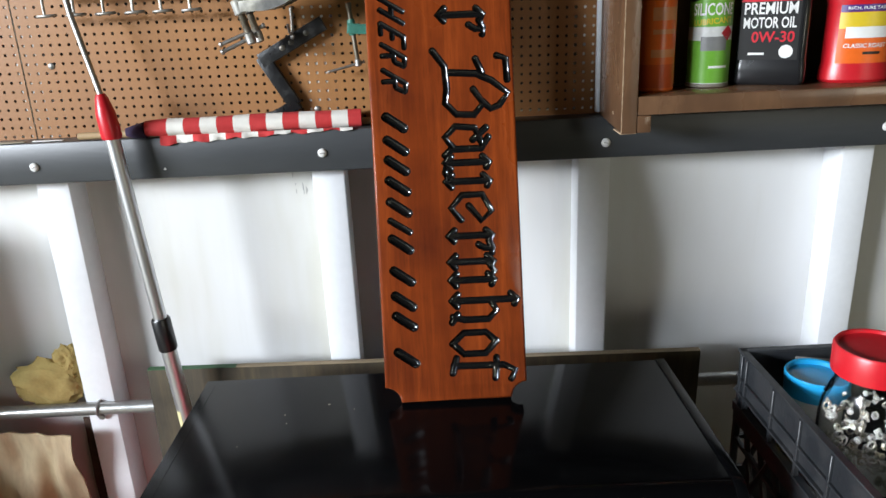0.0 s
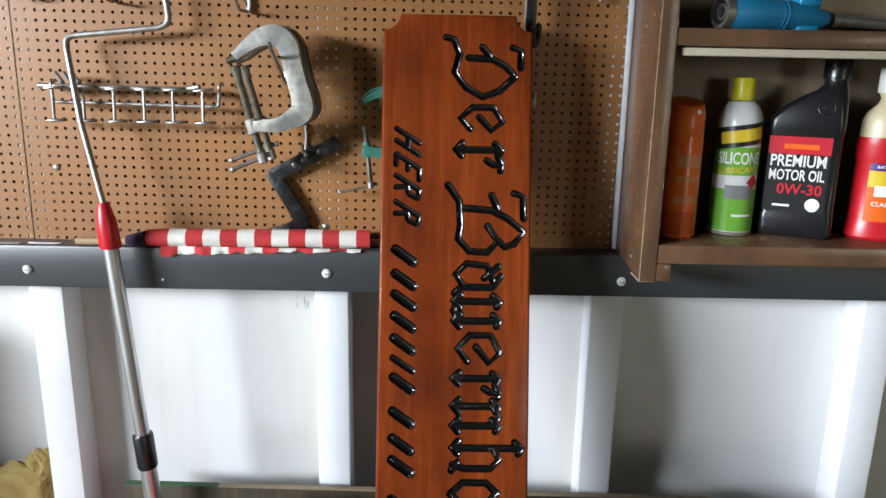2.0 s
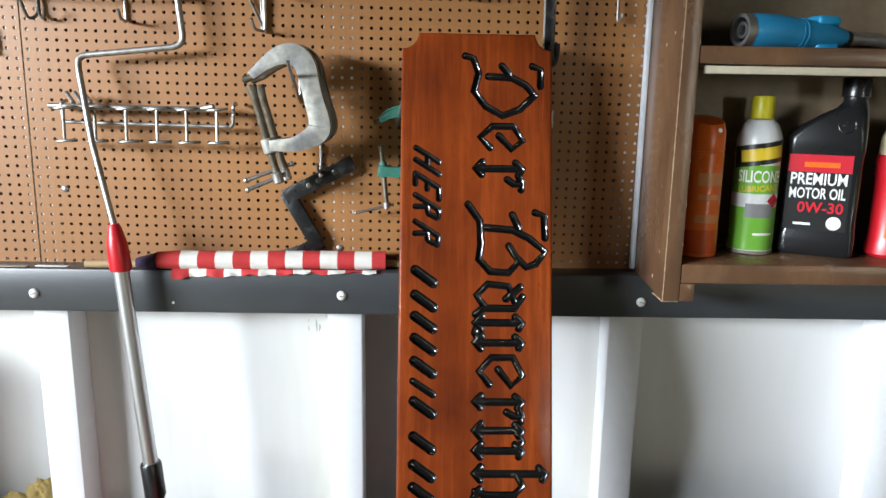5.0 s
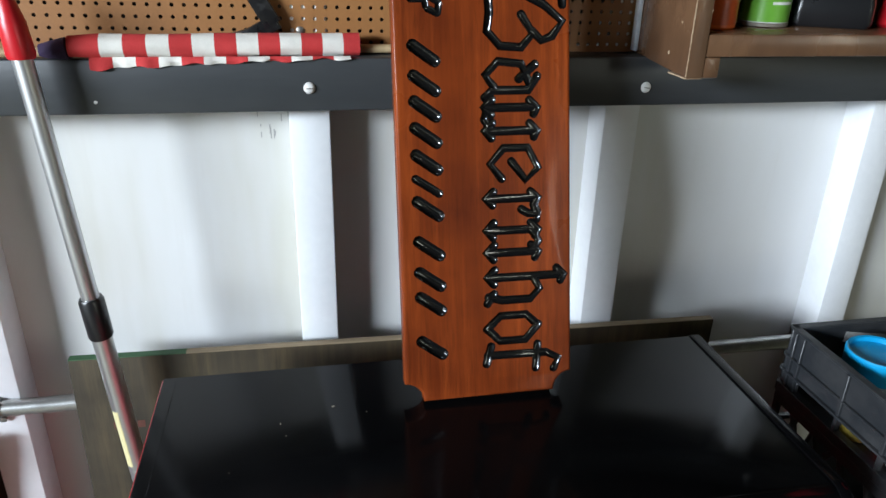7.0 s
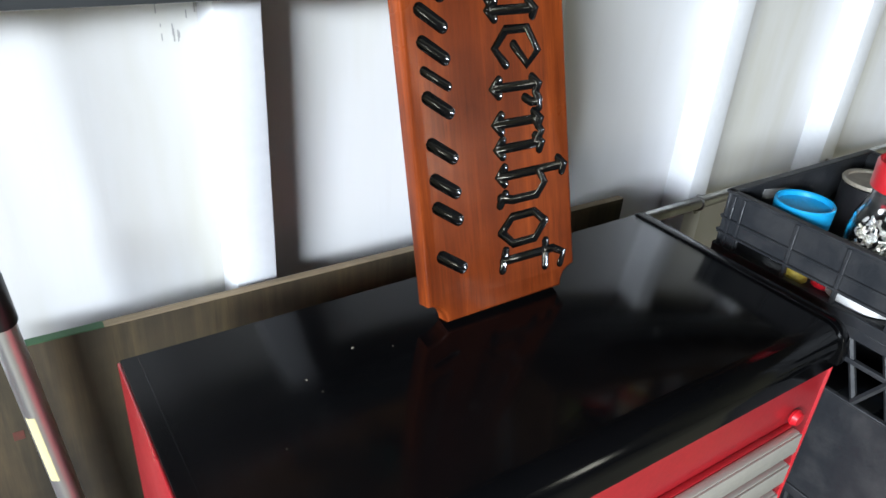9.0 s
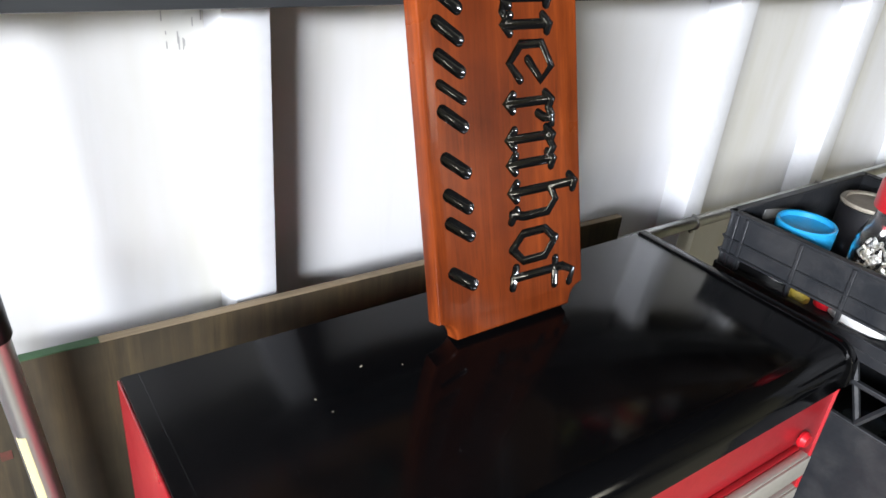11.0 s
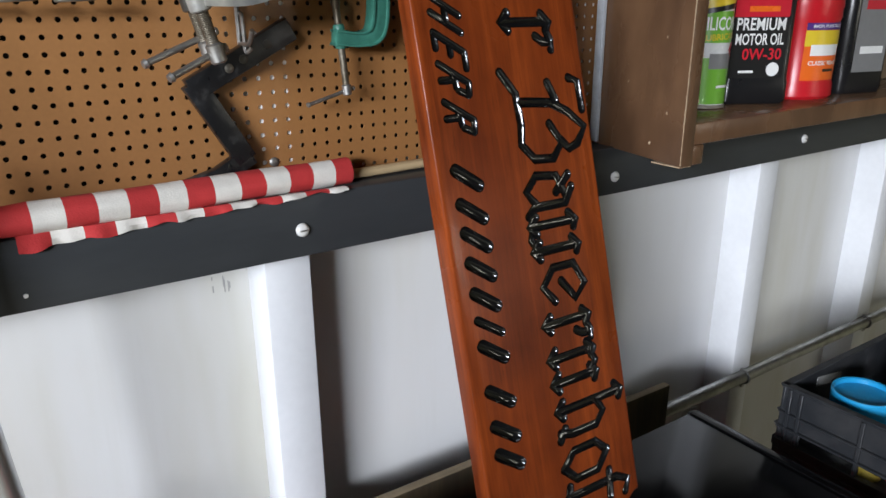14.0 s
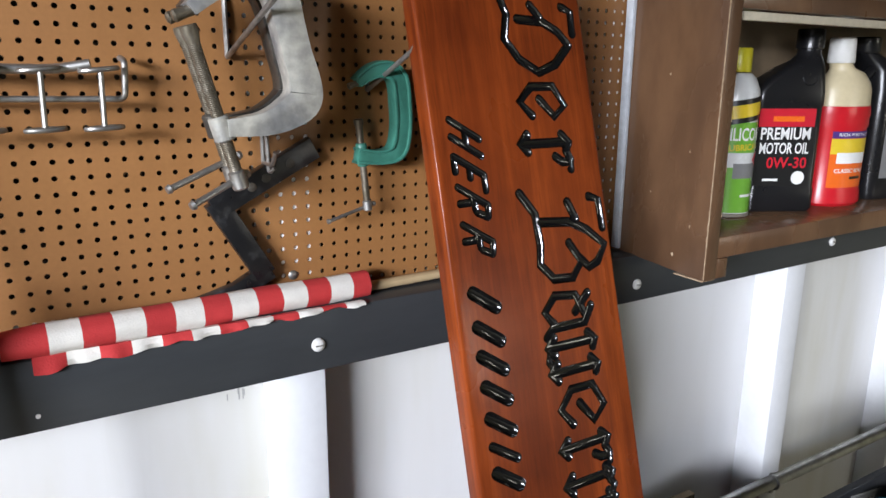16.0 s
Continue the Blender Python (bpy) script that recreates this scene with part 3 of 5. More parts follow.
for x, w in ((-0.395, 0.010), (-0.380, 0.006), (-0.366, 0.009)):
    part("stencil_bar", box(x - w / 2, x + w / 2, -0.0003, 0.0, 0.905, 0.916), M_STENCIL, board)

pipe = thing("wall_pipe", pose(0, 1.0505, 0.946), "dull galvanised pipe clipped along the studs", "pipe", kind="structure")
part("tube", sweep([(-1.5, 0, 0), (2.7, 0, 0)], 0.0108, 20), M_PIPE, pipe)
for x in (-0.972, -0.572, 0.2375, 0.6355, 1.0335):
    clip = part("pipe_clip", moved(sweep([(0.0125 * math.cos(a), 0.0125 * math.sin(a), 0) for a in (radians(d) for d in range(0, 361, 24))], 0.0022, 8, False), pose(x, 0, 0, 0, 90, 0)), M_PIPE, pipe)
    part("clip_screw", moved(lathe([(0, 0), (0.005, 0), (0.005, 0.004), (0, 0.006)], 12), pose(x, 0.002, -0.016, 110)), M_PIPE, clip)

# ---- rail: screws, nail ----
screw = thing("rail_screw", pose(-0.160, RAIL_Y, 1.3595), "round white screw head in the charcoal rail", "screw", "screws along the rail")
part("head", moved(lathe([(0.0065, 0.0), (0.0065, 0.0012), (0.0055, 0.0028), (0.003, 0.0038), (0.0, 0.004)], 20), pose(0, 0, 0, 90)), M_SCREWHEAD, screw)
part("slot", box(-0.0034, 0.0034, -0.0044, -0.0036, -0.0006, 0.0006), M_STEEL, screw)
for x, z in ((-0.5685, 1.358), (0.244, 1.3555), (0.6455, 1.360), (-0.973, 1.358)):
    copy_thing(screw, pose(x, RAIL_Y, z, 0, 35 * x, 0))
for x, z in ((-0.535, 1.493), (-0.167, 1.4165)):
    pin = thing("board_screw", pose(x, PEG_Y, z), "small bright screw fixing the pegboard", "screw", "pegboard screws")
    part("head", moved(lathe([(0.0045, 0.0), (0.0045, 0.001), (0.003, 0.0022), (0.0, 0.0026)], 16), pose(0, 0, 0, 90)), M_STEEL, pin)
single("nail", moved(lathe([(0.0018, 0), (0.0018, 0.001), (0, 0.0012)], 10), pose(0, 0, 0, 90)), M_SCREWHEAD, pose(-0.385, RAIL_Y, 1.347), "small bright nail head in the charcoal rail", "nail")

single("paper_strip", box(-0.022, 0.022, -0.003, 0.003, 0.0, 0.0012, 0.0004, 1), M_WHITEPRINT, pose(-0.547, 1.0250, 1.3925, 0, 0, -2), "narrow white paper strip lying on the charcoal ledge", "paper strip")

single("pale_strip", box(-0.045, 0.045, -0.004, 0.004, 0.0, 0.0015, 0.0005, 1), M_PALESTRIP, pose(-0.622, 1.0205, 1.3924, 0, 0, 1), "pale wooden strip lying on the charcoal ledge", "wood strip")

# ---- rolled flag on the ledge ----
flag = thing("rolled_flag", pose(0, 1.0396, 1.4042, 0, 0, 2.9), "rolled red-and-white striped flag on its wooden stick", "flag")
part("stick", sweep([(-0.50, 0.004, -0.006), (0.03, 0.006, -0.006)], 0.0050, 12), M_DOWEL, flag, "pale wooden stick")
part("canton", sweep([(-0.433, 0.003, -0.004), (-0.425, 0.003, -0.004), (-0.414, 0.002, -0.003), (-0.405, 0.001, -0.002)], [0.0062, 0.0085, 0.0105, 0.0118], 16), M_BLUECLOTH, flag, "dark blue end of the cloth")
STRIPE = 0.0229
edges = [-0.404] + [-0.373 + STRIPE * k for k in range(12)] + [-0.1027]


def roll_piece(x0, x1, r0, r1):
    bm = bmesh.new()
    rings = []
    for i in range(5):
        s = i / 4
        x, r = x0 + (x1 - x0) * s, r0 + (r1 - r0) * s
        ring = []
        for k in range(28):
            a = 2 * math.pi * k / 28
            rr = r * (1 + 0.035 * math.sin(3 * a + 40 * x) + 0.02 * math.sin(7 * a - 60 * x))
            ring.append(bm.verts.new((x, rr * math.cos(a), rr * math.sin(a) * 0.95)))
        rings.append(ring)
    for p, q in zip(rings, rings[1:]):
        for k in range(28):
            bm.faces.new((p[k], p[(k + 1) % 28], q[(k + 1) % 28], q[k]))
    bm.faces.new(rings[0][::-1])
    bm.faces.new(rings[-1])
    bmesh.ops.recalc_face_normals(bm, faces=bm.faces[:])
    return bm


def flap_piece(x0, x1):
    """The loose edge of the cloth hanging over the front of the ledge."""
    bm = bmesh.new()
    cols = []
    for i in range(9):
        x = x0 + (x1 - x0) * i / 8
        drop = 0.0095 * min(1.0, max(0.02, (-0.095 - x) / 0.28)) ** 1.5 + 0.0010 * math.sin(95 * x) + 0.0008 * math.sin(230 * x)
        out = 0.0022 * math.sin(120 * x) + 0.0012 * math.sin(310 * x)
        f = -0.0291 - 0.0506 * x  # just in front of the rail, from the slanting roll
        cols.append([bm.verts.new(p) for p in ((x, f + 0.0095, -0.0108), (x, f + 0.0030 + out * 0.3, -0.0100), (x, f + out * 0.5, -0.0115 - drop * 0.5), (x, f + out, -0.0125 - drop),
                                               (x, f + 0.0022 + out * 0.5, -0.0131 - drop), (x, f + 0.0028, -0.0114))])
    for p, q in zip(cols, cols[1:]):
        for k in range(5):
            bm.faces.new((p[k], q[k], q[k + 1], p[k + 1]))
    bmesh.ops.recalc_face_normals(bm, faces=bm.faces[:])
    return bm


for k, (x0, x1) in enumerate(zip(edges, edges[1:])):
    m = M_REDCLOTH if k % 2 == 0 else M_WHITECLOTH
    r0, r1 = (0.0112, 0.0132) if k == 0 else (0.0132, 0.0132)
    part("stripe", roll_piece(x0, x1, r0, r1), m, flag)
    if x0 > -0.39:
        part("flap", flap_piece(x0 - 0.012, x1 - 0.012), M_WHITECLOTH if k % 2 == 0 else M_REDCLOTH, flag)

# ---- paint roller on its extension pole ----
roller = thing("roller_pole", pose(0, 0, 0), "aluminium extension pole with a bare wire paint roller frame", "paint roller")
foot, grip0, grip1 = Vector((-0.335, 0.985, 0.004)), Vector((-0.4385, 0.985, 1.402)), Vector((-0.4435, 0.987, 1.452))


def on_pole(z):
    return foot.lerp(grip0, (z - foot.z) / (grip0.z - foot.z))


part("upper_tube", sweep([on_pole(1.10), grip0], 0.0098, 20), M_ALU, roller, "bright aluminium tube")
part("lower_tube", sweep([on_pole(0.02), on_pole(1.09)], 0.0115, 20), M_ALU, roller, "scuffed aluminium tube")
part("pole_label", moved(on_round(plate(0.009, 0.085, 0.0003, 6), 0.0115, 0.0, -35), Matrix.Translation(on_pole(0.935)) @ Matrix.Rotation(radians(-4.2), 4, "Y")), M_PALEBAG, roller, "torn yellowed paper label")
part("lock_collar", sweep([on_pole(1.078), on_pole(1.081), on_pole(1.127), on_pole(1.130)], [0.0125, 0.0140, 0.0140, 0.0125], 20), M_BLACKPLASTIC, roller, "black plastic locking collar")
part("grip", sweep([grip0 - Vector((0, 0, 0.004)), grip0, grip0.lerp(grip1, 0.6), grip1, grip1 + Vector((-0.0006, 0, 0.006))], [0.0128, 0.0138, 0.0128, 0.0085, 0.0060], 20), M_REDPLASTIC, roller, "red plastic threaded grip")
part("pole_foot", sweep([on_pole(0.0), on_pole(0.024)], 0.0128, 16), M_BLACKPLASTIC, roller)
wire = [grip1 + Vector((0, 0, 0.003)), (-0.470, 1.002, 1.560), (-0.489, 1.022, 1.655), (-0.487, 1.025, 1.666), (-0.365, 1.027, 1.679), (-0.357, 1.028, 1.687), (-0.3635, 1.030, 1.750), (-0.371, 1.031, 1.7565), (-0.385, 1.031, 1.7565)]
part("frame_wire", sweep(rounded(wire, 0.010, 4), 0.0040, 10), M_STEEL, roller, "bent bright steel frame wire")
part("end_cap", sweep([(-0.3985, 1.031, 1.7565), (-0.397, 1.031, 1.7565), (-0.3785, 1.031, 1.7565), (-0.3765, 1.031, 1.7565)], [0.0145, 0.0158, 0.0168, 0.0155], 20), M_REDPLASTIC, roller, "red plastic end cap")
part("end_cap", sweep([(-0.612, 1.031, 1.7565), (-0.592, 1.031, 1.7565)], 0.016, 20), M_REDPLASTIC, roller)
part("axle", sweep([(-0.60, 1.031, 1.7565), (-0.397, 1.031, 1.7565)], 0.0030, 8), M_STEEL, roller)
for k in range(5):
    a = 2 * math.pi * k / 5 + 0.5
    y, z = 0.0165 * math.cos(a), 0.0165 * math.sin(a)
    part("cage_wire", sweep([(-0.395, 1.031 + y * 0.8, 1.7565 + z * 0.8), (-0.41, 1.031 + y, 1.7565 + z), (-0.50, 1.031 + y * 1.12, 1.7565 + z * 1.12), (-0.595, 1.031 + y, 1.7565 + z)], 0.0015, 8), M_STEEL, roller)

# ---- things on the pegboard ----
HY = PEG_Y - 0.002


def eased(points, n=4):
    """A smooth line through the points."""
    p = [Vector(q) for q in points]
    out = []
    for i in range(len(p) - 1):
        a, b, c, d = p[max(i - 1, 0)], p[i], p[i + 1], p[min(i + 2, len(p) - 1)]
        for k in range(n):
            t = k / n
            out.append(tuple(0.5 * (2 * b + (c - a) * t + (2 * a - 5 * b + 4 * c - d) * t * t + (3 * b - a - 3 * c + d) * t ** 3)))
    return out + [tuple(p[-1])]


def peg_hook(x, z, length, rise, drop=0.03, turn=0.0, r=0.0021):
    """A bent wire hook: a leg flat on the board, an arm out from it with a raised tip."""
    ob = thing("peg_hook", pose(x, HY, z, 0, 0, turn), "bent bright wire hook set in the pegboard", "hook", "pegboard hooks")
    part("leg", sweep(rounded([(0, 0.006, 0.004), (0, -0.001, 0.004), (0, -0.001, -drop)], 0.003), r, 8), M_STEEL, ob)
    part("arm", sweep(rounded([(0, -0.001, -drop), (0, -length * 0.75, -drop), (0, -length, -drop + rise)], 0.006), r, 8), M_STEEL, ob)
    return ob


for x, z, length, rise, drop, turn in ((-0.020, 1.785, 0.045, 0.010, 0.035, 12), (-0.108, 1.800, 0.040, 0.010, 0.020, 0), (-0.190, 1.553, 0.035, 0.012, 0.030, 0), (-0.262, 1.742, 0.036, 0.012, 0.040, -10),
                                       (-0.437, 1.733, 0.040, 0.010, 0.022, 10), (0.080, 1.800, 0.045, 0.010, 0.020, 0), (0.117, 1.800, 0.045, 0.010, 0.020, 0), (0.118, 1.602, 0.030, 0.012, 0.016, -14)):
    peg_hook(x, z, length, rise, drop, turn)

for foot_at, tip_at, top in (((-0.2155, 1.0515, 1.612), (-0.2080, 0.935, 1.655), 1.672), ((-0.0890, 1.0505, 1.584), (-0.0780, 0.985, 1.618), 1.600)):
    hk = thing("peg_hook", pose(0, 0, 0), "long sloping wire hook carrying a clamp", "hook", "pegboard hooks")
    part("leg", sweep(rounded([(foot_at[0], PEG_Y + 0.004, top + 0.004), (foot_at[0], 1.0515, top), foot_at], 0.003), 0.0022, 8), M_STEEL, hk)
    part("arm", sweep([foot_at, tip_at, (tip_at[0] + 0.0005, tip_at[1] - 0.004, tip_at[2] + 0.004)], 0.0022, 8), M_STEEL, hk)

anchor = thing("double_hook", pose(-0.5455, HY, 1.722), "dark double-ended wire hook hanging on the pegboard", "hook", "pegboard hooks")
part("stem", sweep([(0, 0.004, 0.034), (0, -0.003, 0.030), (0, -0.004, -0.004)], 0.0026, 8), M_DARKSTEEL, anchor)
for side, rise in ((-1, 0.012), (1, 0.004)):
    part("prong", sweep(eased([(0, -0.004, 0.002), (side * 0.003, -0.006, -0.007), (side * 0.010, -0.012, -0.009), (side * 0.015, -0.018, rise)]), 0.0020, 8), M_DARKSTEEL, anchor)
bail = thing("loop_hook", pose(-0.612, HY - 0.004, 1.684), "long narrow wire loop hanging on the pegboard", "hook", "pegboard hooks")
part("loop", sweep(rounded([(-0.004, -0.010, -0.014), (-0.002, 0.0, -0.015), (0.004, 0.0, -0.013), (0.0045, 0.0, 0.012), (0.0, 0.0, 0.018), (-0.003, 0.0, 0.010), (-0.003, 0.0, -0.008)], 0.004), 0.0019, 8), M_DARKSTEEL, bail)

brace = thing("wire_brace", pose(0, 0, 0), "three-legged wire bracket hooked into the pegboard", "bracket")
part("arm", sweep([(-0.297, HY, 1.778), (-0.294, HY - 0.004, 1.762), (-0.250, 1.015, 1.746)], 0.0022, 8), M_STEEL, brace)
part("strut", sweep([(-0.285, HY - 0.003, 1.757), (-0.259, HY - 0.002, 1.702)], 0.0018, 8), M_DARKSTEEL, brace)
part("leg", sweep([(-0.258, HY - 0.004, 1.746), (-0.259, HY - 0.003, 1.700)], 0.0026, 8), M_STEEL, brace)

ring_hook = thing("loop_hook", pose(0.197, 1.044, 1.745), "long narrow wire loop hanging on the pegboard", "hook")
part("loop", sweep(rounded([(0.004, 0, -0.014), (0.004, 0, -0.020), (-0.002, -0.002, -0.024), (-0.002, 0, 0.020), (0.002, 0.008, 0.022)], 0.004), 0.0018, 8), M_STEEL, ring_hook)
eye_hook = thing("screw_hook", pose(0.2415, 1.025, 1.772), "small open wire hook screwed into the cabinet side", "hook")
part("ring", sweep([(-0.007 + 0.0105 * math.cos(radians(d)) - 0.002, -0.002, 0.0105 * math.sin(radians(d))) for d in range(-30, 300, 22)], 0.0014, 8), M_STEEL, eye_hook)
part("shank", sweep([(0.0, -0.002, -0.005), (0.004, 0.0, -0.005)], 0.0014, 8), M_STEEL, eye_hook)
bracket = thing("metal_bracket", pose(0.218, PEG_Y, 1.795), "grey-green steel corner bracket fixed above the cabinet edge", "bracket")
part("plate", prism([(-0.016, 0.0), (0.020, -0.004), (0.024, 0.02), (0.022, 0.05), (-0.018, 0.05)], -0.004, 0.0008), M_BRACKET, bracket)
part("bolt", moved(lathe([(0.006, 0), (0.006, 0.003), (0.004, 0.0045), (0, 0.005)], 14), pose(0.004, -0.004, 0.008, 90)), M_STEEL, bracket)

bar = thing("hanging_bar", pose(0.104, 1.018, 1.668), "long black steel bar hanging in front of the pegboard", "steel bar")
part("bar", box(-0.0065, 0.0065, -0.006, 0.010, 0.0, 0.36, 0.0015), M_BLACKTOOL, bar)
part("edge_strip", box(-0.0085, -0.0066, -0.0055, -0.002, 0.012, 0.36, 0.0005), M_ALU, bar, "bright worn edge")
part("hook_tip", sweep(rounded([(0.0, -0.004, 0.012), (0.004, -0.008, -0.004), (0.009, -0.002, 0.004), (0.0105, 0.002, 0.022)], 0.004), 0.0045, 10), M_BLACKTOOL, bar)

rack = thing("wire_tie_rack", pose(0, 1.030, 1.58), "wire rack with six T-shaped prongs hung on the pegboard", "wire rack")
part("top_bar", sweep(rounded([(-0.536, 0.004, 0.0235), (-0.500, 0.0, 0.0225), (-0.345, 0.0, 0.0215), (-0.322, -0.006, 0.0255)], 0.008), 0.0036, 10), M_STEEL, rack, "thick bright top rod")
part("low_bar", sweep(rounded([(-0.517, 0.012, 0.030), (-0.518, 0.0, 0.028), (-0.517, 0.0, 0.003), (-0.300, 0.0, 0.0), (-0.298, 0.0, 0.028), (-0.299, 0.014, 0.030)], 0.005), 0.0024, 10), M_STEEL, rack)


def flat_loop(cx, cz, long, wide, tilt):
    """A narrow closed wire ring lying nearly level."""
    ring = [(cx + long * math.cos(a), -0.008 + wide * math.sin(a), cz + tilt * math.cos(a)) for a in (2 * math.pi * k / 18 for k in range(19))]
    return sweep(ring, 0.0019, 8, False)


for x in (-0.511, -0.4715, -0.432, -0.393, -0.3555, -0.317):
    pr = part("prong", sweep([(x + 0.0005, -0.012, 0.0205), (x - 0.0005, -0.012, -0.0195)], 0.0020, 8), M_WIRE, rack)
    part("foot_loop", flat_loop(x, -0.0205, 0.0125, 0.0055, 0.0006), M_WIRE, pr)
    part("top_loop", flat_loop(x, 0.0215, 0.0125, 0.0055, 0.0012), M_WIRE, pr)
for x in (-0.507, -0.496, -0.485):
    part("loop", sweep([(x, 0.012, 0.026), (x - 0.004, 0.002, 0.040), (x + 0.006, -0.004, 0.028)], 0.0024, 8), M_STEEL, rack)


def c_clamp(name, m, line, screw_ends, frame_mat, screw_mat, label, thick, bar_r, hang, rib=0.0):
    """A cast C-shaped clamp: frame along a line of (x, z, half width), boss, screw with a swivel pad and a sliding cross handle."""
    ob = thing(name, m, label, "clamp")
    spine = eased([(x, z, w) for x, z, w in line], 5)
    n = len(spine) - 1

    def band(a, b):
        lo, hi = [], []
        for i, q in enumerate(spine):
            p0, p1 = Vector(spine[max(i - 1, 0)][:2]), Vector(spine[min(i + 1, n)][:2])
            d = (p1 - p0).normalized()
            nn = Vector((-d.y, d.x)) * q[2]
            lo.append(tuple(Vector(q[:2]) + nn * a))
            hi.append(tuple(Vector(q[:2]) + nn * b))
        return hi + lo[::-1]

    part("web", moved(prism(band(-1.0, 1.0), thick * (0.78 if rib else 1.0), 0.0016), Matrix.Translation((0, -thick * (0.39 if rib else 0.5), 0))), frame_mat, ob)
    if rib:
        part("outer_flange", moved(prism(band(1.0 - rib, 1.02), thick, 0.0012), Matrix.Translation((0, -thick / 2, 0))), frame_mat, ob)
        part("inner_flange", moved(prism(band(-1.02, -1.0 + rib), thick, 0.0012), Matrix.Translation((0, -thick / 2, 0))), frame_mat, ob)
    a, b = Vector((screw_ends[0][0], 0, screw_ends[0][1])), Vector((screw_ends[1][0], 0, screw_ends[1][1]))
    d = (b - a).normalized()
    e = Vector((line[-1][0], 0, line[-1][1]))
    c = a + d * (e - a).dot(d)
    part("boss", sweep([c - d * line[-1][2] * 1.5, c - d * line[-1][2] * 1.3, c + d * line[-1][2] * 1.3, c + d * line[-1][2] * 1.5], [bar_r * 1.35, bar_r * 1.6, bar_r * 1.6, bar_r * 1.35], 16), frame_mat, ob)
    turns = int((b - a).length / 0.0007)
    sc = part("screw", sweep([a.lerp(b, k / turns) for k in range(turns + 1)], [bar_r if k % 2 else bar_r * 0.93 for k in range(turns + 1)], 12), screw_mat, ob, "greasy threaded screw")
    part("pad", sweep([a - d * bar_r * 0.9, a - d * bar_r * 0.7, a + d * bar_r * 0.4, a + d * bar_r * 2.0], [bar_r * 1.15, bar_r * 1.30, bar_r * 1.25, bar_r * 0.90], 16), screw_mat, sc)
    tip = Vector((line[0][0], 0, line[0][1]))
    part("anvil", sweep([tip + Vector((0.004, 0, 0.001)), tip + Vector((-bar_r * 0.7, 0, -bar_r * 0.5)), tip + Vector((-bar_r * 2.1, 0, -bar_r * 1.0)), tip + Vector((-bar_r * 2.4, 0, -bar_r * 1.1))], [bar_r * 0.9, bar_r * 0.8, bar_r * 0.95, bar_r * 0.6], 12), screw_mat, ob)
    part("hub", sweep([b - d * bar_r * 2.2, b - d * bar_r * 1.9, b + d * bar_r * 0.5, b + d * bar_r * 0.8], [bar_r * 1.0, bar_r * 1.3, bar_r * 1.3, bar_r * 1.0], 14), M_STEEL, sc)
    f, g = Vector((hang[0][0], -bar_r * 1.5, hang[0][1])), Vector((hang[1][0], bar_r * 0.8, hang[1][1]))
    part("handle", sweep([f, g], bar_r * 0.52, 10), M_STEEL, sc)
    for q, away in ((f, (f - g).normalized()), (g, (g - f).normalized())):
        part("handle_knob", sweep([q - away * bar_r * 0.4, q - away * bar_r * 0.2, q + away * bar_r * 0.4], [bar_r * 0.55, bar_r * 0.78, bar_r * 0.6], 10), M_STEEL, sc)
    return ob


big = [(-0.053, 0.028, 0.005), (-0.036, 0.042, 0.0075), (-0.019, 0.052, 0.0105), (-0.002, 0.054, 0.0125), (0.011, 0.043, 0.0125), (0.017, 0.021, 0.0115), (0.022, -0.001, 0.0115), (0.0275, -0.022, 0.0125), (0.0265, -0.036, 0.0135), (0.014, -0.046, 0.0115), (-0.005, -0.053, 0.0085), (-0.033, -0.055, 0.0062)]
big_screw, big_handle = ((-0.054, 0.013), (-0.025, -0.098)), ((-0.076, -0.102), (-0.018, -0.081))
c_clamp("c_clamp", pose(-0.2069, 0.978, 1.6153), big, big_screw, M_CLAMPPAINT, M_GREASY, "large C-clamp in worn pale grey paint hanging on a hook", 0.018, 0.0050, ((-0.0625, -0.110), (-0.0185, -0.091)))
c_clamp("c_clamp", pose(-0.2043, 1.010, 1.6162, 0, -0.6, 0), big, big_screw, M_DARKSTEEL, M_GREASY, "dark steel C-clamp hanging behind the pale one", 0.018, 0.0050, big_handle)
small = [(-0.0240, 0.027, 0.0045), (-0.009, 0.0365, 0.0065), (0.006, 0.0380, 0.0080), (0.0165, 0.030, 0.0085), (0.0195, 0.010, 0.0085), (0.0200, -0.015, 0.0085), (0.0150, -0.0345, 0.0085), (0.0, -0.0400, 0.0065), (-0.0260, -0.0375, 0.0070)]
c_clamp("c_clamp", pose(-0.0855, 1.030, 1.5645), small, ((-0.0225, -0.008), (-0.0150, -0.0865)), M_TEAL, M_GREASY, "small teal-painted C-clamp hanging on the pegboard", 0.015, 0.0033, ((-0.056, -0.0945), (-0.0075, -0.0835)), 0.36)

zig = thing("offset_bar", pose(0, 1.0515, 0), "scratched black offset steel bar hanging on the pegboard", "steel bar")


def flat_bar(points, w, depth):
    left, right = [], []
    for i, p in enumerate(points):
        a, b = Vector(points[max(i - 1, 0)]), Vector(points[min(i + 1, len(points) - 1)])
        d = (b - a).normalized()
        n = Vector((-d.y, d.x)) * w / 2
        left.append((p[0] + n.x, p[1] + n.y))
        right.append((p[0] - n.x, p[1] - n.y))
    return prism(left + right[::-1], -depth, 0.0015)


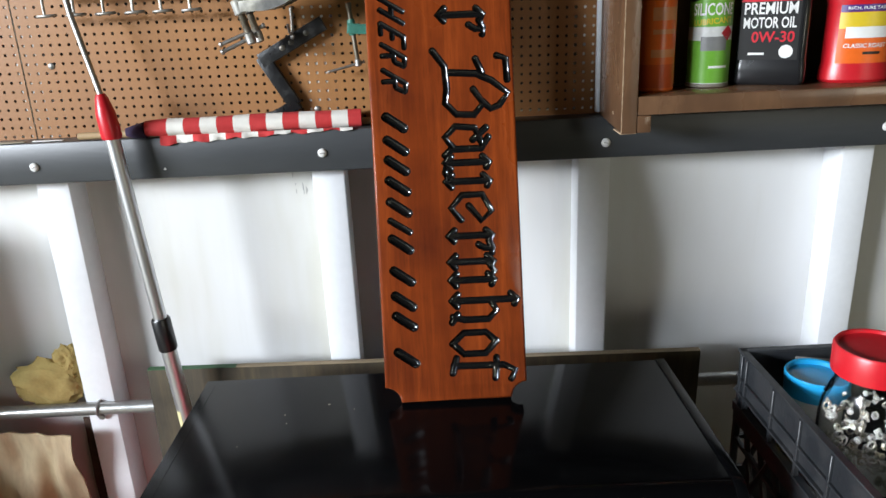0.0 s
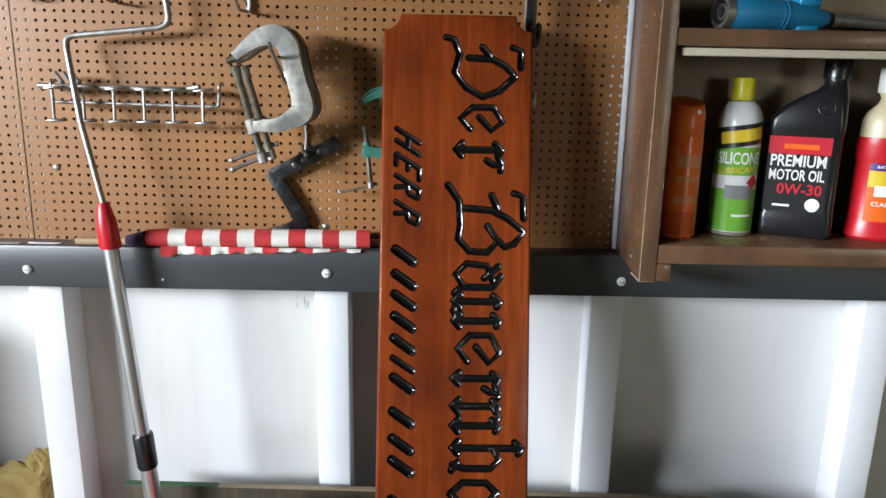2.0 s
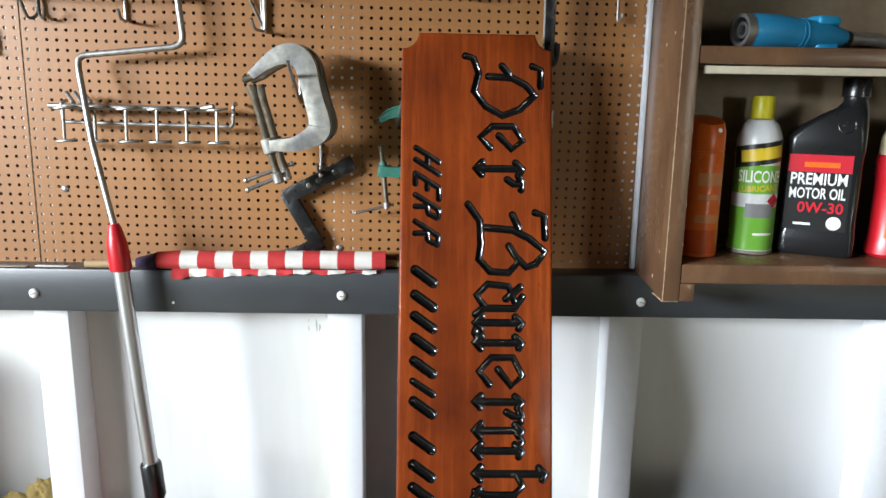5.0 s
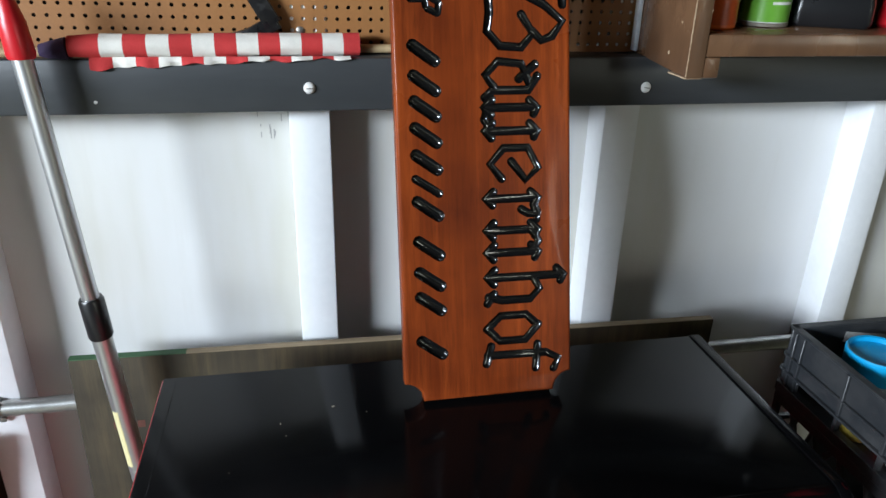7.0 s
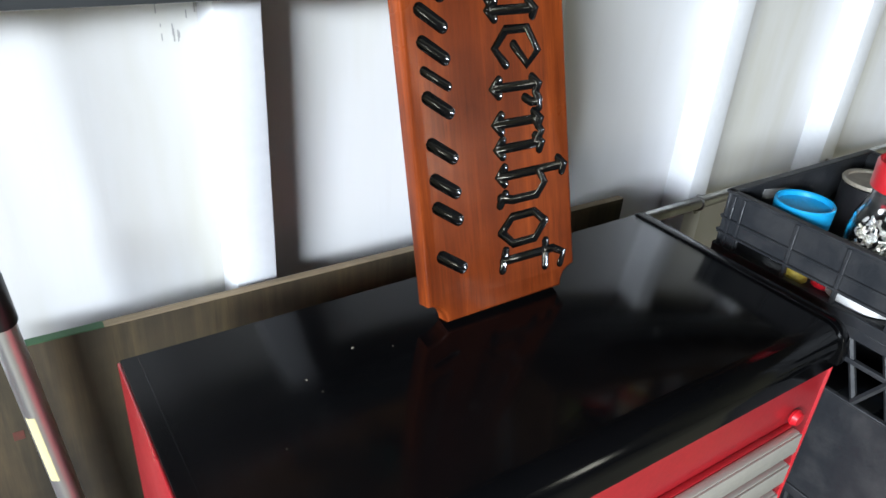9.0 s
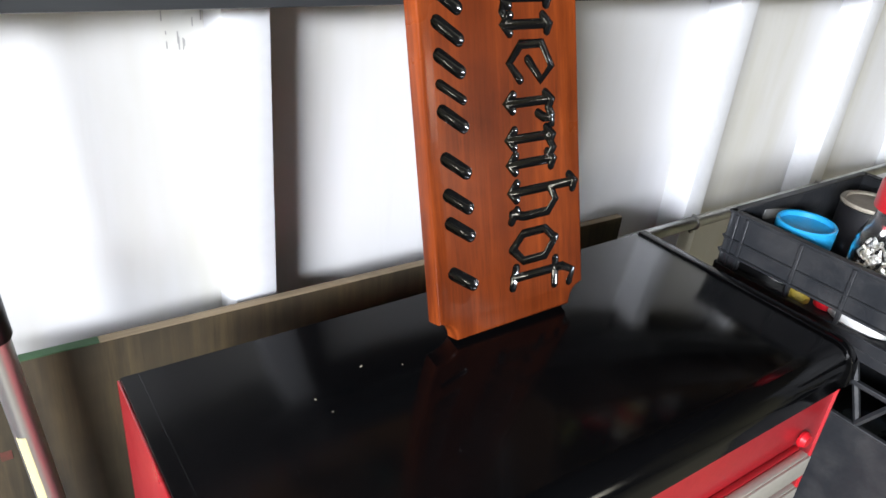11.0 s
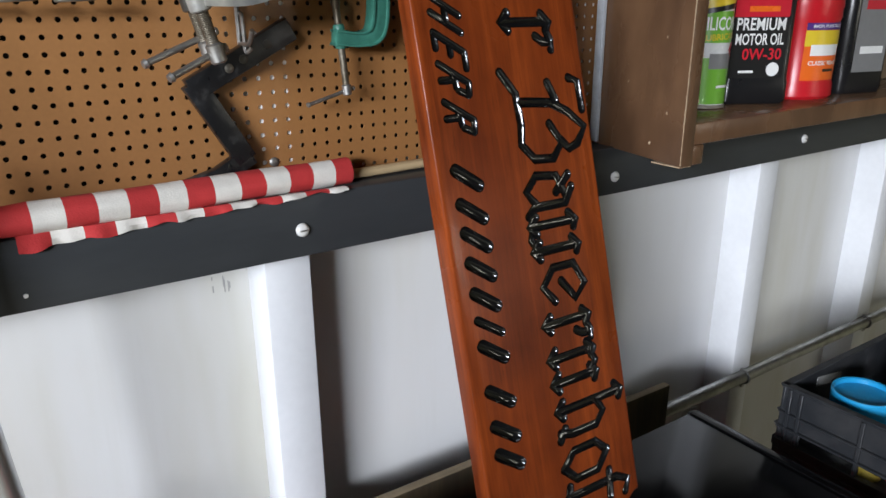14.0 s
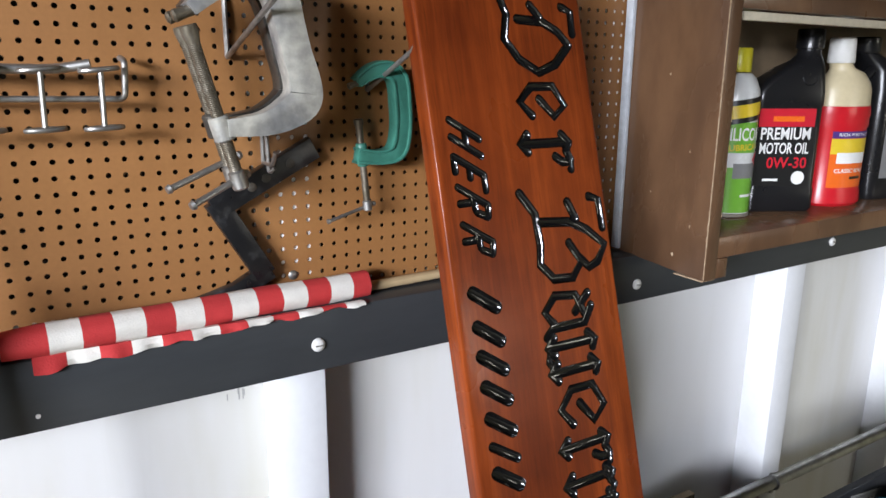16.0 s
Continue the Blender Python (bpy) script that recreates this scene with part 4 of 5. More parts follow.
arm = part("arm", flat_bar([(-0.146, 1.535), (-0.238, 1.487)], 0.020, 0.012), M_BLACKTOOL, zig)
for x, z in ((-0.170, 1.5225), (-0.192, 1.511), (-0.205, 1.504)):
    part("rivet", moved(lathe([(0.004, 0), (0.004, 0.0008), (0.0025, 0.0015), (0, 0.0016)], 12), pose(x, -0.012, z, 90)), M_DARKSTEEL, arm)
part("shank", flat_bar([(-0.236, 1.494), (-0.196, 1.424)], 0.019, 0.0115), M_BLACKTOOL, zig)
part("tip", flat_bar([(-0.191, 1.428), (-0.222, 1.411), (-0.255, 1.402)], 0.017, 0.011), M_BLACKTOOL, zig)
part("hanger", sweep(rounded([(-0.188, 0.003, 1.548), (-0.188, -0.006, 1.548), (-0.190, -0.014, 1.515), (-0.186, -0.018, 1.520)], 0.004), 0.0018, 8), M_STEEL, zig)

# ---- shelf cabinet ----
cab = thing("shelf_cabinet", pose(0, 0, 0), "brown-painted open wall cabinet with chipped edges and two shelves", "cabinet")
CX0, CX1, CF, CB = 0.2400, 1.22, 0.9175, 1.0625
part("side_panel", prism([(CF, 1.384), (CF, 2.10), (CB - 0.012, 2.10), (CB - 0.012, 1.3925)], 0.020, 0.0012), M_CAB, cab).matrix_local = Matrix.Translation((CX0, 0, 0)) @ Matrix(((0, 1, 0, 0), (1, 0, 0, 0), (0, 0, 1, 0), (0, 0, 0, 1)))
part("side_panel", box(CX1 - 0.02, CX1, CF, CB - 0.012, 1.383, 2.10, 0.0012), M_CAB, cab)
part("back_panel", box(CX0 + 0.0205, CX1 - 0.0205, 1.046, 1.0505, 1.4305, 2.10), M_CABINSIDE, cab, "dark stained back board")
sh = part("bottom_shelf", box(CX0 + 0.0205, CX1 - 0.0205, CF + 0.001, 1.0505, 1.4065, 1.430, 0.0015), M_CAB, cab)
part("corner_block", box(CX0 + 0.0203, CX0 + 0.0385, CF + 0.0005, 1.0505, 1.384, 1.4062, 0.0015), M_CAB, cab)
sh2 = part("upper_shelf", box(CX0 + 0.0205, CX1 - 0.0205, CF + 0.001, 1.0455, 1.6645, 1.684, 0.0015), M_CAB, cab)
part("edge_strip", box(CX0 + 0.030, CX1 - 0.03, CF + 0.006, CF + 0.012, 1.6535, 1.6625, 0.0012), M_PALESTRIP, sh2, "pale unpainted strip under the shelf")
part("top_panel", box(CX0, CX1, CF - 0.004, CB - 0.012, 2.1005, 2.12, 0.002), M_CAB, cab)
part("back_edge_strip", box(CX0 - 0.0055, CX0 - 0.0002, 1.0405, 1.0515, 1.395, 2.10, 0.0008), M_WHITEEDGE, cab, "pale strip along the back edge")
rngc = random.Random(11)
M_CHIP = surface("bare_wood_chip", (0.46, 0.34, 0.22), 0.8, second=(0.30, 0.19, 0.11), patch=200, grain=600, relief=0.3)


def chip_bm(long, wide):
    """A thin ragged flake, lying in the y-z plane and facing -x."""
    n = 9
    ring = [(wide * math.cos(a) * rngc.uniform(0.55, 1.0), long * math.sin(a) * rngc.uniform(0.6, 1.0)) for a in (2 * math.pi * k / n for k in range(n))]
    return moved(prism(ring, 0.0005), Matrix.Rotation(radians(-90), 4, "Z"))


for k in range(22):
    # flakes off the front edge, down to bare wood
    x = CX0 + (0.0002 if k % 2 else 0.0196)
    bm = chip_bm(rngc.uniform(0.001, 0.005), rngc.uniform(0.0006, 0.0013))
    part("chip", moved(bm, Matrix.Translation((x - 0.0004, CF + 0.0006, rngc.uniform(1.39, 1.80)))), M_CHIP, cab)
for y, z, long, wide in ((0.947, 1.700, 0.003, 0.0016), (0.975, 1.688, 0.0026, 0.002), (0.985, 1.60, 0.0016, 0.001), (0.950, 1.52, 0.002, 0.001), (0.962, 1.405, 0.0028, 0.0022), (1.00, 1.47, 0.0014, 0.001), (0.942, 1.44, 0.0022, 0.0012)):
    part("chip", moved(chip_bm(long, wide), Matrix.Translation((CX0 - 0.0002, y, z))), M_CHIP, cab)
part("worn_foot", box(CX0 - 0.0003, CX0 + 0.0197, CF + 0.0010, CF + 0.0400, 1.3832, 1.3846), M_CHIP, cab, "pale worn foot of the side")
part("worn_edge", box(CX0 - 0.0003, CX0 + 0.0007, CF - 0.0003, CF + 0.0006, 1.386, 2.05), M_CHIP, cab, "pale worn front corner")

# ---- bottles and cans on the shelves ----
SHELF = 1.4302
can1 = thing("spray_can", pose(0.2990, 0.9790, SHELF), "orange insect-repellent spray can with a sloping orange cap", "spray can")
part("body", lathe([(0.0215, 0.0), (0.0235, 0.002), (0.0235, 0.128), (0.0225, 0.132), (0.0, 0.132)], 36), M_ORANGE, can1)
cap = lathe([(0.0228, 0.1322), (0.0232, 0.134), (0.0232, 0.160), (0.0200, 0.172), (0.0, 0.174)], 36)
for v in cap.verts:
    if v.co.z > 0.15:
        v.co.z += v.co.y * 0.30 - 0.002
part("cap", cap, M_ORANGE, can1, "glossy orange sloping cap")
part("nozzle_hole", moved(lathe([(0.003, 0), (0.003, 0.001), (0, 0.0012)], 14), pose(0.008, -0.0222, 0.158, 80, 0, 20)), M_WHITEPRINT, can1)
part("dark_band", on_round(plate(0.075, 0.030, 0.0002, 16), 0.0236, 0.020), M_ORANGEDARK, can1)
part("brand_bar", on_round(plate(0.034, 0.016, 0.0005, 10), 0.0236, 0.098, 10), M_PALEORANGE, can1)
part("text_bar", on_round(plate(0.032, 0.006, 0.0004, 10), 0.0236, 0.076, 10), M_PALEORANGE, can1)
part("text_bar", on_round(plate(0.034, 0.010, 0.0004, 10), 0.0236, 0.049, 8), M_PALEORANGE, can1)

can2 = thing("spray_can", pose(0.3780, 1.0040, SHELF), "green and white silicone spray can with a yellow cap", "spray can")
R2 = 0.0275
part("body", lathe([(0.0255, 0.0), (R2, 0.002), (R2, 0.070), (R2, 0.1205), (R2, 0.143), (0.0262, 0.152), (0.0210, 0.165), (0.0150, 0.171), (0.0, 0.172)], 40), M_CANWHITE, can2)
part("rim", lathe([(R2 - 0.002, -0.0001), (R2 + 0.0008, 0.001), (R2 + 0.0008, 0.004), (R2, 0.005)], 40), M_CANLID, can2)
part("cap", lathe([(0.0138, 0.1722), (0.0142, 0.174), (0.0138, 0.198), (0.0128, 0.200), (0.0, 0.2005)], 28), M_YELLOW, can2, "yellow plastic cap")
part("green_field", on_round(plate(0.160, 0.055, 0.0002, 32), R2, 0.0335), M_CANGREEN, can2)
part("green_field", on_round(plate(0.160, 0.036, 0.0002, 32), R2, 0.0965), M_CANGREEN, can2)
part("brand_band", on_round(moved(plate(0.080, 0.027, 0.0004, 20), pose(0, 0, 0, 0, -9, 0)), R2, 0.129, -10), M_BLACKPRINT, can2)
part("brand_bar", on_round(moved(plate(0.056, 0.015, 0.0007, 16), pose(0, 0, 0, 0, -9, 0)), R2, 0.129, -10), M_YELLOWPRINT, can2)
part("writing", on_round(text_bm("SILICONE", 0.0155, 0.056, 0.0007), R2, 0.1005, -12), M_WHITEPRINT, can2)
part("writing", on_round(moved(text_bm("LUBRICANT", 0.0075, 0.052, 0.0007), pose(0, 0, 0, 0, -4, 0)), R2, 0.0855, -12), M_YELLOWPRINT, can2)
part("picture_patch", on_round(plate(0.034, 0.018, 0.0006, 12), R2, 0.057, -8), M_GREYPRINT, can2)
part("picture_patch", on_round(moved(plate(0.014, 0.014, 0.0008, 6), pose(0, 0, 0, 0, 45, 0)), R2, 0.070, 30), M_REDPRINT, can2)
part("text_bar", on_round(plate(0.026, 0.003, 0.0005, 10), R2, 0.027, 8), M_WHITEPRINT, can2)


def rounded_box_ring(w, d, r, z, n=6, shift=0.0):
    pts = []
    for cx, cy, a0 in ((w / 2 - r, d / 2 - r, 0), (-w / 2 + r, d / 2 - r, 90), (-w / 2 + r, -d / 2 + r, 180), (w / 2 - r, -d / 2 + r, 270)):
        for k in range(n + 1):
            a = radians(a0 + 90 * k / n)
            pts.append((cx + r * math.cos(a) + shift, cy + r * math.sin(a), z))
    return pts


def loft(sections):
    bm = bmesh.new()
    rings = [[bm.verts.new(p) for p in s] for s in sections]
    n = len(rings[0])
    for a, b in zip(rings, rings[1:]):
        for k in range(n):
            bm.faces.new((a[k], a[(k + 1) % n], b[(k + 1) % n], b[k]))
    bm.faces.new(rings[0][::-1])
    bm.faces.new(rings[-1])
    bmesh.ops.recalc_face_normals(bm, faces=bm.faces[:])
    return bm


oil = thing("oil_bottle", pose(0.4606, 0.9970, SHELF, 0, 0, -27), "black motor oil bottle with a red and black label", "bottle")
W, Dp = 0.088, 0.047
part("body", loft([rounded_box_ring(W - 0.006, Dp - 0.006, 0.007, 0.0), rounded_box_ring(W, Dp, 0.009, 0.004), rounded_box_ring(W, Dp, 0.009, 0.028), rounded_box_ring(W - 0.002, Dp - 0.002, 0.009, 0.031),
                   rounded_box_ring(W - 0.002, Dp - 0.002, 0.009, 0.130), rounded_box_ring(W, Dp, 0.009, 0.134), rounded_box_ring(W, Dp, 0.010, 0.150), rounded_box_ring(W * 0.86, Dp * 0.94, 0.012, 0.164, shift=0.006),
                   rounded_box_ring(W * 0.62, Dp * 0.85, 0.013, 0.178, shift=0.016), rounded_box_ring(0.036, 0.034, 0.014, 0.187, shift=0.0245), rounded_box_ring(0.028, 0.028, 0.0135, 0.194, shift=0.0265), rounded_box_ring(0.027, 0.027, 0.0132, 0.200, shift=0.0265)]), M_OILBOTTLE, oil)
part("cap", moved(lathe([(0.0150, 0.2003), (0.0160, 0.201), (0.0160, 0.222), (0.0148, 0.224), (0.0, 0.2245)], 30), Matrix.Translation((0.0265, 0, 0))), M_OILBOTTLE, oil, "ribbed black screw cap")
part("moulded_ring", moved(sweep([(0.0095 * math.cos(a), 0, 0.0095 * math.sin(a)) for a in (radians(d) for d in range(0, 361, 24))], 0.0011, 8, False), pose(0.020, -Dp / 2 + 0.0025, 0.166, -14)), M_OILBOTTLE, oil)
part("moulded_bar", moved(box(-0.0055, 0.0055, -0.0008, 0.0008, -0.0012, 0.0012, 0.0005), pose(0.020, -Dp / 2 + 0.0025, 0.166, -14)), M_OILBOTTLE, oil)
fy = -Dp / 2 + 0.001


def label_piece(name, bm, m, x, z):
    return part(name, moved(bm, Matrix.Translation((x, fy, z))), m, oil)


label_piece("label", plate(0.072, 0.096, 0.0003), M_BLACKPRINT, -0.004, 0.081)
label_piece("label_head", plate(0.072, 0.022, 0.0006), M_REDPRINT, -0.004, 0.118)
label_piece("brand_bar", plate(0.040, 0.0065, 0.0009), M_ORANGE, -0.002, 0.1165)
label_piece("writing", text_bm("PREMIUM", 0.0150, 0.064, 0.0009), M_WHITEPRINT, -0.004, 0.0985)
label_piece("writing", text_bm("MOTOR OIL", 0.0140, 0.064, 0.0009), M_WHITEPRINT, -0.004, 0.0805)
label_piece("writing", text_bm("0W-30", 0.0140, 0.052, 0.0009), M_REDPRINT, 0.001, 0.0625)
label_piece("round_mark", moved(lathe([(0.0085, 0), (0.0085, 0.0008), (0.0062, 0.0009), (0.0062, 0.0006), (0, 0.0006)], 28), pose(0, 0, 0, 90)), M_WHITEPRINT, 0.018, 0.0435)
label_piece("text_bar", plate(0.020, 0.003, 0.0009), M_WHITEPRINT, -0.018, 0.041)

cof = thing("coffee_bottle", pose(0.5685, 0.9840, SHELF, 0, 0, -8), "red and cream plastic coffee bottle with a white cap", "bottle")


def oval(w, d, z, n=36, shift=0.0):
    return [(w / 2 * math.cos(2 * math.pi * k / n) + shift, d / 2 * math.sin(2 * math.pi * k / n), z) for k in range(n)]


part("body", loft([oval(0.082, 0.052, 0.0), oval(0.090, 0.058, 0.004), oval(0.088, 0.057, 0.018), oval(0.084, 0.054, 0.024), oval(0.084, 0.054, 0.100), oval(0.088, 0.057, 0.106), oval(0.086, 0.056, 0.113), oval(0.089, 0.058, 0.119), oval(0.086, 0.056, 0.130)]), M_REDPLASTIC, cof)
part("shoulder", loft([oval(0.084, 0.055, 0.1302), oval(0.082, 0.054, 0.150), oval(0.074, 0.050, 0.160), oval(0.050, 0.040, 0.172), oval(0.030, 0.030, 0.178, shift=-0.008), oval(0.027, 0.027, 0.184, shift=-0.012)]), M_CREAM, cof, "cream plastic shoulder")
part("cap", loft([oval(0.031, 0.031, 0.1842, shift=-0.012), oval(0.033, 0.033, 0.186, shift=-0.012), oval(0.031, 0.031, 0.214, shift=-0.013), oval(0.026, 0.026, 0.216, shift=-0.013)]), M_WHITEPLASTIC, cof, "white plastic cap")


def on_oval(bm, a, b, z, cx=0.0):
    for v in bm.verts:
        x = v.co.x + cx
        y = -b * math.sqrt(max(0.0, 1 - (x / a) ** 2)) + v.co.y
        v.co = Vector((x, y, z + v.co.z))
    return bm


A, B = 0.0422, 0.0272
part("label", on_oval(plate(0.064, 0.072, 0.0003, 16), A, B, 0.061), M_ORANGE, cof)
part("label_head", on_oval(plate(0.064, 0.009, 0.0007, 16), A, B, 0.094), M_PURPLE, cof)
part("sun_patch", on_oval(plate(0.064, 0.020, 0.0006, 16), A, B, 0.079), M_YELLOWPRINT, cof)
part("brand_bar", on_oval(plate(0.050, 0.014, 0.0010, 14), A, B, 0.064), M_WHITEPRINT, cof)
part("writing", on_oval(text_bm("CLASSIC ROAST", 0.0056, 0.052, 0.0010), A, B, 0.0475), M_WHITEPRINT, cof)
part("writing", on_oval(text_bm("RICH, PURE TASTE", 0.0045, 0.050, 0.0011), A, B, 0.094), M_WHITEPRINT, cof)
part("text_bar", on_oval(plate(0.022, 0.0035, 0.0010, 8), A, B, 0.038, 0.008), M_BLACKPRINT, cof)

jug = thing("black_jug", pose(0.6720, 0.9930, SHELF, 0, 0, -12), "black plastic jug with a looped handle and dark cap", "jug")
part("body", loft([rounded_box_ring(0.082, 0.060, 0.012, 0.0, shift=0.012), rounded_box_ring(0.088, 0.064, 0.014, 0.006, shift=0.012), rounded_box_ring(0.088, 0.064, 0.014, 0.150, shift=0.012), rounded_box_ring(0.070, 0.056, 0.016, 0.175, shift=0.004), rounded_box_ring(0.036, 0.036, 0.016, 0.192, shift=-0.026), rounded_box_ring(0.030, 0.030, 0.014, 0.198, shift=-0.034)]), M_OILBOTTLE, jug)
part("cap", moved(lathe([(0.016, 0.1983), (0.017, 0.200), (0.017, 0.217), (0.015, 0.219), (0, 0.2195)], 26), Matrix.Translation((-0.034, 0, 0))), M_BLACKPLASTIC, jug)
part("handle", sweep(rounded([(-0.030, -0.010, 0.176), (-0.052, -0.012, 0.158), (-0.054, -0.012, 0.030), (-0.036, -0.012, 0.012)], 0.018, 5), 0.0065, 12), M_OILBOTTLE, jug)
part("label", moved(plate(0.060, 0.100, 0.0004), Matrix.Translation((0.014, -0.032, 0.080))), M_GREYPRINT, jug)
part("text_bar", moved(plate(0.044, 0.010, 0.0007), Matrix.Translation((0.016, -0.032, 0.060))), M_WHITEPRINT, jug)
part("text_bar", moved(plate(0.044, 0.012, 0.0007), Matrix.Translation((0.016, -0.032, 0.120))), M_REDPRINT, jug)
box_card = thing("label_card", pose(0.622, 1.030, SHELF), "faded cream cardboard box standing behind the bottles", "box")
part("card", box(-0.018, 0.018, -0.012, 0.012, 0, 0.128, 0.001), M_CREAM, box_card)

# ---- blue hose nozzle on the upper shelf ----
noz = thing("spray_lance", pose(0.322, 0.951, 1.7045, 0, 0, 14), "blue plastic spray lance with a grey tube", "spray lance")
part("barrel", sweep([(0.004, 0, 0.0), (0.012, 0, 0.0), (0.045, 0, 0.0), (0.075, 0, -0.001), (0.110, 0, -0.002), (0.140, 0, -0.004)], [0.0180, 0.0200, 0.0198, 0.0175, 0.0165, 0.0105], 26), M_NOZZLEBLUE, noz)
def ring_bm(x0, x1, r0, r1, n=26):
    """A hollow ring about the x axis."""
    bm = lathe([(r1, x0), (r1, x1), (r0, x1), (r0, x0), (r1, x0)], n)
    bmesh.ops.delete(bm, geom=[f for f in bm.faces if len(f.verts) > 4], context="FACES_ONLY")
    return moved(bm, pose(0, 0, 0, 0, 90, 0))


part("mouth_ring", ring_bm(-0.006, 0.0042, 0.0145, 0.0188), M_PIPE, noz, "bright metal mouth ring")
part("mouth", sweep([(0.0012, 0, 0), (0.0041, 0, 0)], 0.0144, 20), M_BLACKPLASTIC, noz)
part("inner_ring", ring_bm(-0.003, 0.0011, 0.0062, 0.0095), M_PIPE, noz)
for k in range(4):
    part("grip_rib", sweep([(0.058 + 0.006 * k, 0, -0.001), (0.060 + 0.006 * k, 0, -0.001)], 0.0182, 24), M_NOZZLEBLUE, noz)
for z0, z1 in ((0.0090, 0.0200), (-0.0200, -0.0110)):
    part("flange", box(0.094, 0.125, -0.0125, 0.0125, z0, z1, 0.0035, 3), M_BLUEPLASTIC, noz, "bright blue thumb flange")
part("collar", sweep([(0.112, 0, -0.003), (0.136, 0, -0.004), (0.148, 0, -0.004)], [0.0125, 0.0112, 0.0090], 20), M_BLACKPLASTIC, noz)
part("tube", sweep([(0.147, 0, -0.004), (0.158, 0, -0.004), (0.159, 0, -0.004), (0.34, 0.0, -0.010)], [0.0085, 0.0085, 0.0072, 0.0072], 16), M_PIPE, noz, "grey metal tube")

# ---- crates beside the chest ----
KX, KY, KS = 0.389, 0.8455, 0.330


def side_frames(k):
    """The four sides of a crate as (origin, direction along, direction out)."""
    return (((0, -KS), (0, 1), (-1, 0)), ((0, 0), (1, 0), (0, 1)), ((KS, 0), (0, -1), (1, 0)), ((KS, -KS), (-1, 0), (0, -1)))


def side_box(fr, a0, a1, z0, z1, t0, t1, bevel=0.0008):
    (ox, oy), (ax, ay), (nx, ny) = fr
    xs = [ox + ax * a + nx * t for a in (a0, a1) for t in (t0, t1)]
    ys = [oy + ay * a + ny * t for a in (a0, a1) for t in (t0, t1)]
    return box(min(xs), max(xs), min(ys), max(ys), z0, z1, bevel, 1)


tray = thing("stacking_tray", pose(KX, KY, 1.0175), "scuffed black plastic tray stacked on a crate", "tray")
part("floor_plate", box(0.004, KS - 0.004, -KS + 0.004, -0.004, 0.0, 0.006, 0.001), M_CRATE, tray)
for fr in side_frames(0):
    wl = part("side_band", side_box(fr, 0.0, KS, 0.030, 0.0885, -0.004, -0.0005), M_CRATE, tray)
    part("rim", side_box(fr, -0.001, KS + 0.001, 0.0855, 0.0892, -0.0075, 0.0025), M_CRATE, wl)
    part("ledge", side_box(fr, 0.0, KS, 0.0505, 0.0530, -0.001, 0.0035), M_CRATE, wl)
    part("ledge", side_box(fr, 0.0, KS, 0.0300, 0.0330, -0.001, 0.0045), M_CRATE, wl)
    part("bottom_rail", side_box(fr, 0.0, KS, 0.0, 0.0135, -0.006, 0.004), M_CRATE, wl)
    for a in (0.012, 0.026, 0.100, 0.165, 0.230, 0.304, 0.318):
        part("post", side_box(fr, a - 0.0025, a + 0.0025, 0.0, 0.085, -0.003, 0.003), M_CRATE, wl)
    for a0, a1 in ((0.0, 0.030), (0.30, 0.33)):
        part("corner_web", side_box(fr, a0, a1, 0.013, 0.031, -0.004, -0.0003), M_CRATE, wl)
    if fr[2] != (-1, 0):
        part("lower_web", side_box(fr, 0.03, 0.30, 0.013, 0.030, -0.0038, -0.0008), M_CRATE, wl)


def lattice_crate(z, h, label, solid=0.30):
    """A square crate: solid lower band, open diagonal lattice under a heavy rim."""
    ob = thing("milk_crate", pose(KX, KY, z), label, "crate", "stacked crates")
    part("floor_plate", box(0.003, KS - 0.003, -KS + 0.003, -0.003, 0.0, 0.005, 0.001), M_CRATE, ob)
    for fr in side_frames(0):
        w = part("side_band", side_box(fr, 0.0, KS, 0.0, h * solid, -0.004, 0.0), M_CRATE, ob)
        part("rim", side_box(fr, 0.0, KS, h - 0.014, h - 0.0005, -0.007, 0.002), M_CRATE, w)
        mid = h * (solid + 1.0) / 2
        part("band_lip", side_box(fr, 0.0, KS, h * solid - 0.004, h * solid, -0.001, 0.003), M_CRATE, w)
        part("mid_rail", side_box(fr, 0.0, KS, mid, mid + 0.006, -0.006, 0.001), M_CRATE, w)
        (ox, oy), (ax, ay), (nx, ny) = fr
        for k in range(8):
            for lean, t in ((0.030, -0.004), (-0.045, -0.001)):
                a0 = 0.020 + k * 0.0415
                a1 = a0 + lean
                if not (0.0 <= a1 <= KS) or (lean < 0 and k % 2):
                    continue
                p0 = (ox + ax * a0 + nx * t, oy + ay * a0 + ny * t, h * solid)
                p1 = (ox + ax * a1 + nx * t, oy + ay * a1 + ny * t, h - 0.012)
                part("lattice_bar", sweep([p0, p1], 0.0040, 6), M_CRATE, w)
        for a in (0.004, KS - 0.004):
            part("corner_post", side_box(fr, a - 0.004, a + 0.004, 0.0, h - 0.001, -0.006, 0.0015), M_CRATE, w)
    return ob


lattice_crate(0.768, 0.249, "black lattice-sided crate stacked beside the tool chest", 0.64)
lattice_crate(0.384, 0.384, "black crate in the middle of the stack")
lattice_crate(0.0, 0.384, "black crate standing on the concrete floor")

